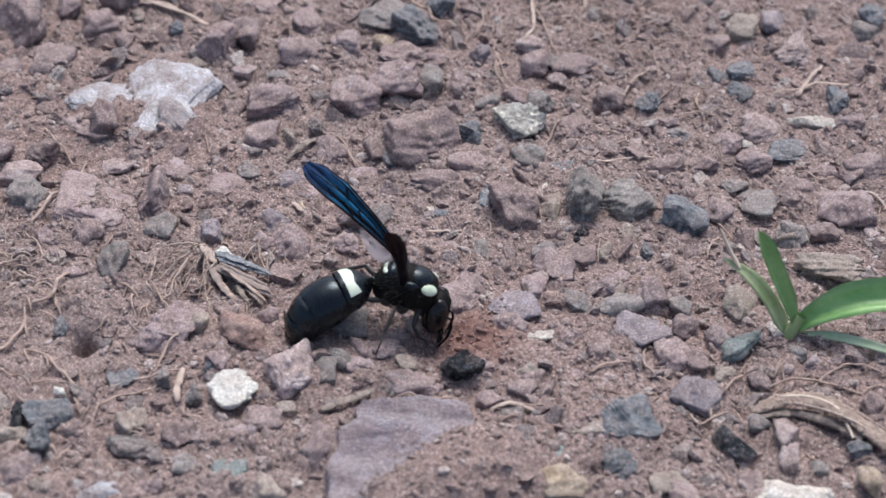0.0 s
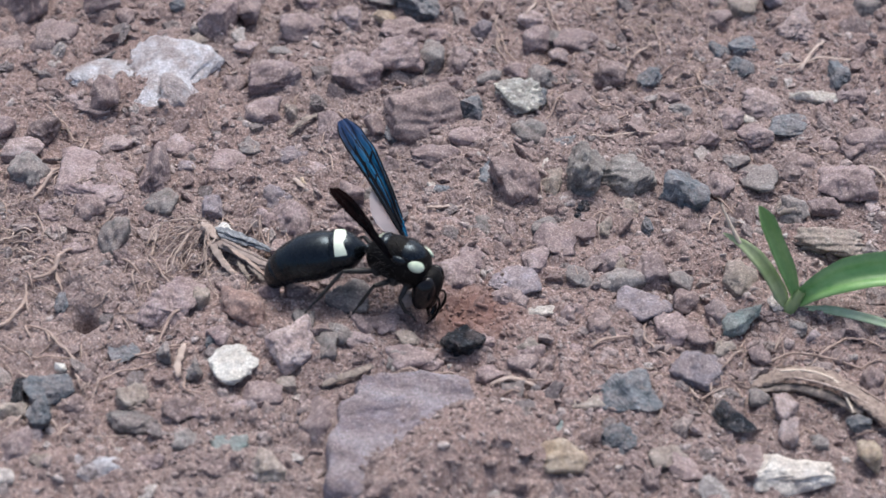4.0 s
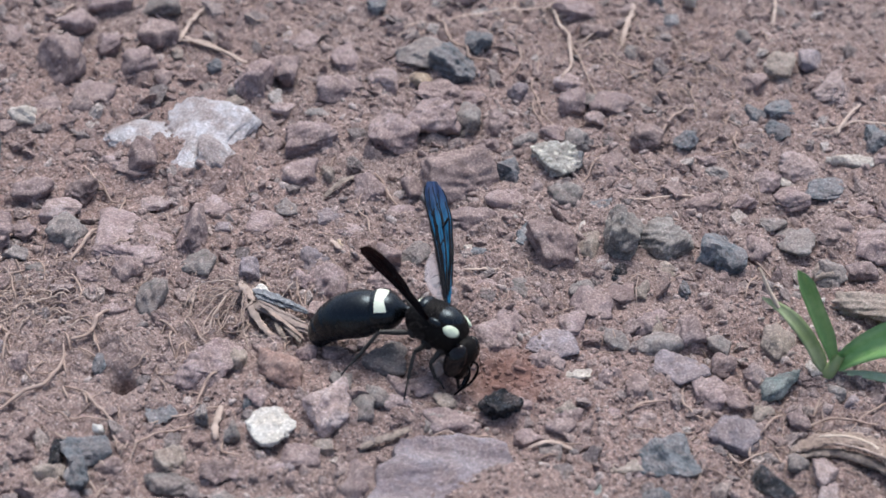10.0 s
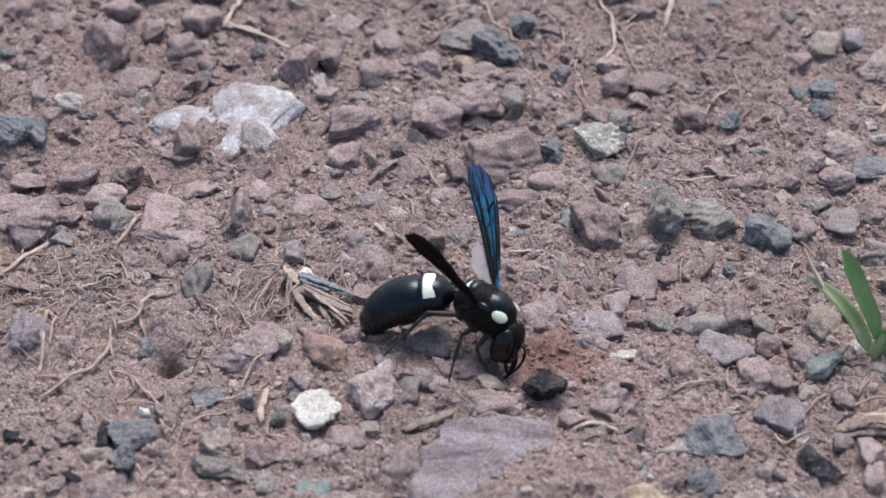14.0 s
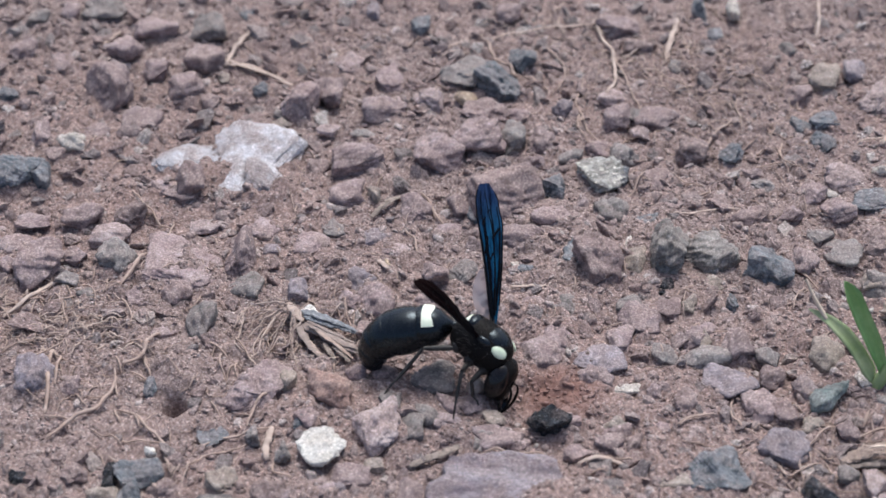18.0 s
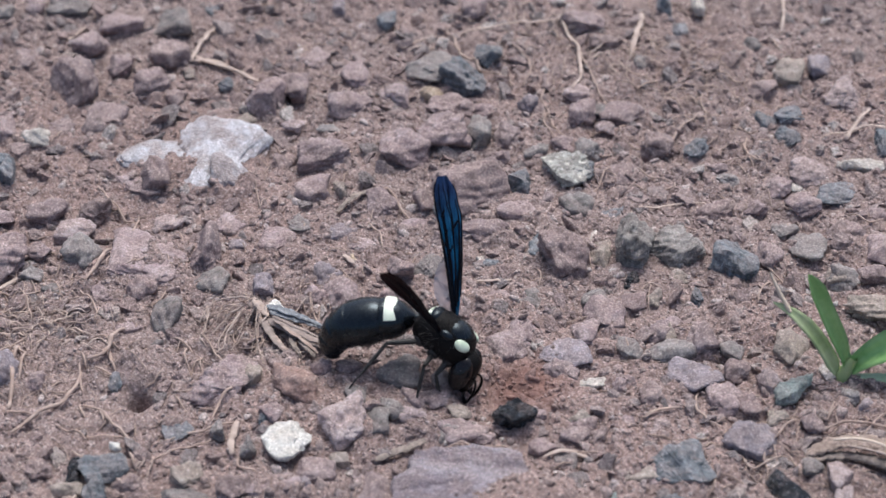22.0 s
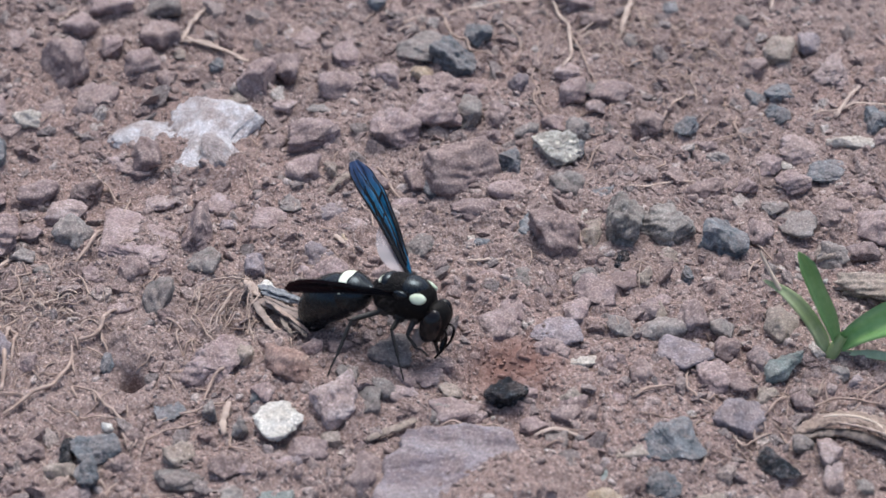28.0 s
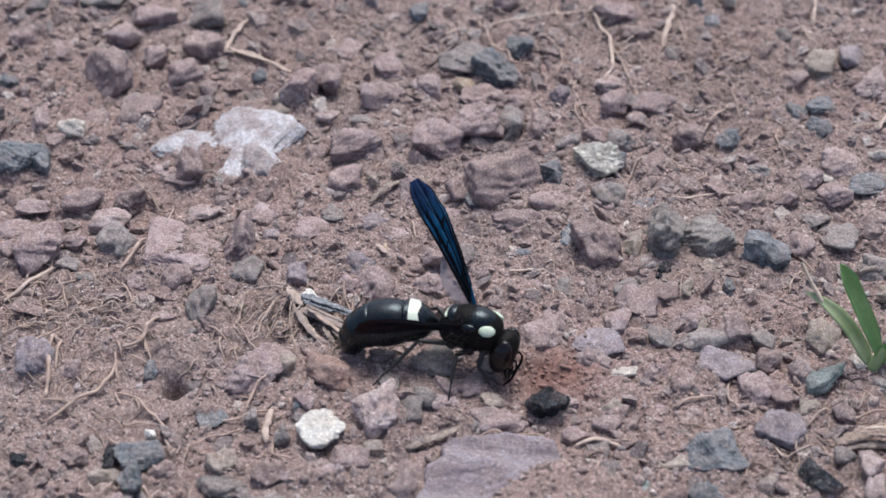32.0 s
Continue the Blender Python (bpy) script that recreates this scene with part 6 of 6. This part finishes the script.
# ---- movement ----
# The body: seconds, place (mm), turn (degrees).
BODY_ROWS = [
    (0, -1.37, -15.10, 4.75, -7.2, 11.2, -6.1),
    (0.5, -1.84, -14.86, 5.07, -4.8, 12.2, -6.9),
    (1, -1.92, -15.09, 5.19, -5.4, 9.7, -7.0),
    (1.5, -1.97, -14.62, 5.40, -4.1, 10.6, -14.6),
    (2, -1.94, -15.24, 5.23, -5.4, 7.4, -20.0),
    (2.5, -1.82, -15.52, 5.18, -3.7, 8.1, -20.2),
    (4.5, -2.18, -15.46, 5.38, -5.7, 8.9, -21.7),
    (5, -2.35, -15.40, 5.46, -8.6, 6.8, -20.0),
    (5.5, -2.62, -15.07, 5.46, -7.1, 8.5, -22.5),
    (6, -2.45, -15.41, 5.25, -8.6, 5.8, -21.4),
    (6.5, -2.21, -15.10, 5.30, -8.2, 8.6, -22.3),
    (7, -2.02, -15.48, 5.13, -10.4, 8.3, -21.3),
    (7.5, -2.26, -15.09, 5.37, -8.5, 8.9, -22.1),
    (8, -2.67, -14.88, 5.55, -9.5, 6.9, -22.5),
    (8.5, -2.24, -15.04, 5.50, -10.8, 8.3, -22.6),
    (9, -2.07, -15.55, 5.34, -15.3, 9.7, -24.1),
    (9.5, -2.14, -15.48, 5.24, -11.8, 10.1, -28.5),
    (10, -2.04, -15.60, 5.10, -12.7, 8.9, -32.4),
    (10.5, -2.00, -15.56, 4.93, -12.1, 10.0, -32.2),
    (11, -2.04, -15.75, 4.72, -15.7, 12.8, -32.7),
    (11.5, -1.90, -15.37, 4.82, -12.0, 11.3, -29.4),
    (12, -1.99, -14.89, 4.96, -10.4, 11.1, -29.1),
    (12.5, -1.78, -15.32, 4.87, -11.9, 15.1, -29.5),
    (13, -1.64, -15.55, 4.87, -14.2, 16.5, -27.3),
    (13.5, -1.71, -15.62, 4.93, -13.5, 15.7, -29.5),
    (14, -1.65, -15.73, 4.98, -13.2, 13.9, -32.5),
    (14.5, -2.01, -15.42, 4.90, -14.8, 16.8, -32.5),
    (15, -1.97, -15.53, 4.68, -18.3, 18.8, -33.3),
    (15.5, -2.15, -15.51, 4.72, -16.5, 20.2, -32.9),
    (17.5, -2.04, -15.41, 4.89, -18.9, 18.5, -27.9),
    (18, -2.27, -15.56, 4.86, -21.2, 20.7, -32.4),
    (18.5, -2.44, -15.08, 4.87, -16.9, 24.0, -28.7),
    (19, -2.20, -15.12, 4.72, -15.9, 26.0, -25.0),
    (19.5, -2.62, -15.23, 4.68, -15.6, 27.4, -28.2),
    (20, -2.48, -15.27, 4.65, -18.2, 25.5, -28.4),
    (20.5, -2.59, -15.22, 4.72, -14.4, 24.3, -28.9),
    (21, -2.35, -15.31, 4.73, -12.5, 22.3, -29.3),
    (21.5, -2.43, -15.28, 4.72, -13.0, 23.2, -30.1),
    (22, -2.52, -15.15, 4.76, -15.8, 22.0, -28.9),
    (22.5, -2.74, -15.42, 4.84, -19.4, 22.6, -30.3),
    (23, -2.79, -15.53, 4.95, -27.6, 20.0, -31.6),
    (23.5, -2.89, -14.98, 5.06, -17.6, 19.2, -30.2),
    (24, -3.38, -13.44, 5.48, -12.4, 7.8, -22.6),
    (24.5, -3.19, -14.36, 5.24, -14.1, 13.7, -23.9),
    (25, -2.95, -14.76, 5.15, -19.6, 16.7, -25.0),
    (25.5, -3.31, -14.35, 5.21, -11.2, 9.5, -23.7),
    (26, -3.24, -13.97, 5.26, -6.8, 3.5, -26.1),
    (26.5, -3.87, -13.67, 5.63, -6.1, 1.0, -24.1),
    (28.5, -5.56, -14.74, 6.35, -6.9, -2.0, -26.9),
    (29, -5.18, -15.10, 6.52, -4.5, 3.0, -30.2),
    (29.5, -3.99, -12.97, 6.88, -13.8, -14.8, -25.4),
    (30, -3.15, -14.96, 6.05, -8.4, -6.9, -23.8),
    (30.5, -2.35, -15.44, 5.56, -2.0, 2.3, -23.7),
    (31, -2.91, -15.18, 5.10, -1.9, -3.7, -22.3),
    (31.5, -3.74, -14.97, 5.04, -5.6, -5.7, -15.8),
    (32, -3.15, -15.47, 4.63, -2.5, -1.5, -18.7),
]
ABDOMEN_ROWS = [
    (0, -26.6, 28.7, 22.1),
    (0.5, -24.1, 26.0, 18.0),
    (1, -25.5, 28.8, 18.7),
    (1.5, -23.0, 21.4, 14.6),
    (2, -23.8, 20.3, 14.0),
    (2.5, -20.9, 19.1, 11.9),
    (4.5, -22.7, 19.0, 10.9),
    (5, -26.9, 21.4, 12.6),
    (5.5, -22.3, 19.3, 10.1),
    (6, -25.7, 24.7, 11.3),
    (6.5, -22.5, 20.8, 9.6),
    (7, -25.7, 23.5, 11.7),
    (7.5, -26.1, 21.8, 9.6),
    (8, -30.5, 25.7, 10.6),
    (8.5, -30.1, 24.8, 10.3),
    (9, -31.9, 24.3, 13.1),
    (9.5, -25.9, 20.5, 11.6),
    (10, -24.9, 19.8, 13.3),
    (10.5, -22.5, 20.6, 12.3),
    (11, -24.6, 21.2, 14.4),
    (11.5, -24.6, 20.2, 12.2),
    (12, -28.1, 20.4, 11.7),
    (12.5, -26.4, 19.9, 12.0),
    (13, -31.9, 18.0, 13.1),
    (13.5, -29.9, 21.4, 13.1),
    (14, -31.9, 23.7, 15.4),
    (14.5, -28.2, 23.5, 14.2),
    (15, -31.7, 22.0, 16.9),
    (15.5, -27.8, 22.1, 15.0),
    (17.5, -35.4, 18.7, 16.8),
    (18, -36.1, 17.9, 19.5),
    (18.5, -34.2, 17.9, 16.9),
    (19, -38.4, 17.8, 17.6),
    (19.5, -34.7, 17.0, 17.2),
    (20, -37.2, 15.3, 18.9),
    (20.5, -33.8, 16.5, 18.0),
    (21, -34.0, 16.5, 18.9),
    (21.5, -30.7, 17.8, 17.7),
    (22, -32.7, 17.2, 18.4),
    (22.5, -32.9, 16.7, 17.1),
    (23, -39.6, 18.3, 18.8),
    (23.5, -26.0, 19.6, 15.2),
    (24, -26.1, 24.1, 14.7),
    (24.5, -27.8, 22.0, 14.8),
    (25, -34.2, 21.3, 18.1),
    (25.5, -26.9, 14.9, 10.6),
    (26, -21.3, 8.7, 5.4),
    (26.5, -25.7, 10.5, 11.6),
    (28.5, -22.1, -8.8, 19.3),
    (29, -30.6, -15.0, 18.0),
    (29.5, -10.9, 3.3, 18.6),
    (30, -10.6, 4.6, 21.2),
    (30.5, -6.3, 9.1, 12.7),
    (31, -4.5, 6.8, 16.6),
    (31.5, 1.8, 11.2, 14.2),
    (32, 0.4, 14.1, 19.0),
]
LEFT_WING_ROWS = [
    (0, -43.3, -24.1, 162.1),
    (0.5, -38.7, -20.0, 156.1),
    (1, -34.6, -15.6, 150.7),
    (1.5, -27.4, -13.7, 144.6),
    (2, -20.5, -11.2, 138.9),
    (2.5, -22.0, -17.0, 145.5),
    (4.5, -23.1, -23.9, 149.1),
    (5, -23.5, -25.6, 150.1),
    (5.5, -22.3, -25.4, 148.3),
    (6, -21.1, -25.1, 146.5),
    (6.5, -21.1, -24.9, 145.4),
    (7, -21.1, -24.7, 144.2),
    (7.5, -18.6, -17.0, 137.2),
    (8, -17.1, -9.1, 130.7),
    (8.5, -19.1, -12.7, 134.6),
    (9, -21.0, -20.9, 138.6),
    (9.5, -14.5, -26.3, 139.7),
    (10, -7.2, -27.4, 138.3),
    (10.5, -8.2, -23.9, 134.0),
    (11, -12.6, -30.1, 137.7),
    (11.5, -13.4, -22.5, 137.3),
    (12, -14.0, -19.9, 136.4),
    (12.5, -17.6, -20.8, 137.8),
    (13, -22.5, -28.6, 143.0),
    (13.5, -21.0, -28.5, 145.2),
    (14, -16.3, -24.3, 141.2),
    (14.5, -17.7, -28.0, 139.6),
    (15, -21.7, -33.4, 143.1),
    (15.5, -20.5, -31.6, 140.5),
    (17.5, -30.2, -35.7, 154.6),
    (18, -38.8, -49.3, 166.6),
    (18.5, -36.8, -44.1, 160.1),
    (19, -35.7, -38.8, 154.3),
    (19.5, -37.2, -41.5, 157.8),
    (20, -38.9, -44.1, 161.6),
    (20.5, -32.8, -44.1, 158.0),
    (21, -26.6, -43.9, 154.4),
    (21.5, -32.5, -47.5, 160.8),
    (22, -39.3, -50.6, 168.1),
    (22.5, -34.7, -42.9, 158.5),
    (23, -32.2, -34.8, 150.6),
    (23.5, -28.7, -26.8, 147.6),
    (24, -25.7, -18.7, 145.2),
    (24.5, -28.3, -23.4, 147.4),
    (25, -31.2, -28.0, 149.8),
    (25.5, -24.6, -29.7, 151.9),
    (26, -17.8, -31.7, 153.8),
    (26.5, -10.5, -20.8, 140.4),
    (28.5, -8.8, -32.3, 146.4),
    (29, -1.8, -32.5, 136.9),
    (29.5, -9.0, -36.6, 146.6),
    (30, -8.9, -40.3, 145.2),
    (30.5, -16.9, -53.1, 155.6),
    (31, -33.4, -64.2, 174.3),
    (31.5, -30.8, -62.3, 169.9),
    (32, -28.6, -60.4, 165.9),
]
RIGHT_WING_ROWS = [
    (0, -156.6, -48.5, -107.0),
    (0.5, -146.8, -50.1, -109.6),
    (1, -136.5, -51.5, -112.7),
    (1.5, -140.5, -53.6, -114.9),
    (2, -144.5, -55.8, -117.0),
    (2.5, -145.6, -53.9, -113.7),
    (4.5, -132.1, -47.6, -123.6),
    (5, -139.8, -44.3, -111.3),
    (5.5, -130.1, -46.9, -116.0),
    (6, -123.1, -38.8, -116.8),
    (6.5, -123.6, -45.6, -121.1),
    (7, -128.9, -40.3, -118.0),
    (7.5, -126.3, -41.6, -121.0),
    (8, -116.1, -40.4, -135.5),
    (8.5, -124.6, -38.6, -125.8),
    (9, -129.8, -39.4, -121.5),
    (9.5, -128.7, -42.2, -118.1),
    (10, -127.3, -42.7, -115.0),
    (10.5, -120.0, -41.4, -125.9),
    (11, -123.2, -38.1, -121.1),
    (11.5, -116.9, -39.9, -124.6),
    (12, -111.8, -37.2, -125.7),
    (12.5, -115.0, -38.2, -123.9),
    (13, -124.0, -35.5, -112.1),
    (13.5, -122.7, -36.7, -114.0),
    (14, -118.9, -38.4, -120.0),
    (14.5, -117.5, -34.8, -121.9),
    (15, -117.9, -31.1, -120.7),
    (15.5, -116.9, -33.6, -122.8),
    (17.5, -121.5, -30.5, -114.1),
    (18, -120.9, -28.5, -115.2),
    (18.5, -118.9, -31.0, -119.4),
    (19, -120.4, -30.7, -116.4),
    (19.5, -118.9, -32.5, -122.7),
    (20, -122.2, -31.0, -119.8),
    (20.5, -120.5, -35.6, -119.4),
    (21, -119.5, -37.0, -118.2),
    (21.5, -118.9, -35.5, -120.3),
    (22, -120.5, -33.4, -118.5),
    (22.5, -125.8, -31.6, -115.1),
    (23, -128.1, -25.3, -116.9),
    (23.5, -122.6, -33.9, -122.5),
    (24, -119.3, -32.1, -123.1),
    (24.5, -119.6, -35.8, -124.4),
    (25, -124.7, -29.0, -116.6),
    (25.5, -130.8, -36.5, -106.5),
    (26, -130.2, -41.4, -107.6),
    (26.5, -119.8, -37.1, -118.5),
    (28.5, -109.9, -23.0, -112.7),
    (29, -104.1, -25.4, -118.4),
    (29.5, -108.2, -15.4, -116.1),
    (30, -111.7, -21.7, -114.8),
    (30.5, -110.6, -25.8, -113.7),
    (31, -109.5, -29.9, -112.6),
    (31.5, -105.9, -27.7, -116.1),
    (32, -102.4, -25.2, -119.3),
]


def ring_poses(lift, swing, curl):
    """The six rings of the abdomen, bent by equal joints."""
    m = pose(-3.0 * MM, 0, -0.1 * MM) @ pose(0, 0, 0, 0, lift, swing)
    out = []
    for n, step in enumerate(RING_STEP):
        out.append(m.copy())
        m = m @ pose(-0.99 * step * MM, 0, 0, 0, -curl * RING_BEND[n], 0)
    return out


def motions():
    walk(wasp, [(t, pose(x * MM, y * MM, z * MM, rx, ry, rz)) for t, x, y, z, rx, ry, rz in BODY_ROWS])
    bent = [(t, ring_poses(*angles)) for t, *angles in ABDOMEN_ROWS]
    for n, ring in enumerate(rings):
        walk(ring, [(t, poses[n]) for t, poses in bent])
    walk(left_wing, [(t, pose(-0.35 * MM, 1.75 * MM, 1.35 * MM, *turn)) for t, *turn in LEFT_WING_ROWS])
    walk(right_wing, [(t, pose(-0.35 * MM, -1.7 * MM, 1.1 * MM, *turn)) for t, *turn in RIGHT_WING_ROWS])
    for (ob, hip, toe), stands in PLANTED:
        rows = []
        for t, x, y, z, rx, ry, rz in BODY_ROWS:
            foot = Vector([float(np.interp(t, [s[0] for s in stands], [s[1][n] for s in stands])) for n in range(3)])
            way = pose(x, y, z, rx, ry, rz).inverted() @ foot - hip
            rows.append((t, Matrix.Translation(hip * MM) @ toe.rotation_difference(way).to_matrix().to_4x4()))
        walk(ob, rows)
    walk(head, [(t, pose(3.2 * MM, 0, -1.8 * MM, 0, nod, 0)) for t, nod in HEAD_ROWS])


HEAD_ROWS = [(0.0, 4), (6.0, 6), (10.0, 6), (13.0, 0), (19.0, -8), (23.0, -4), (24.0, 8), (25.0, 0), (26.0, 14), (29.0, 16), (30.0, 22), (32.0, 18)]
motions()
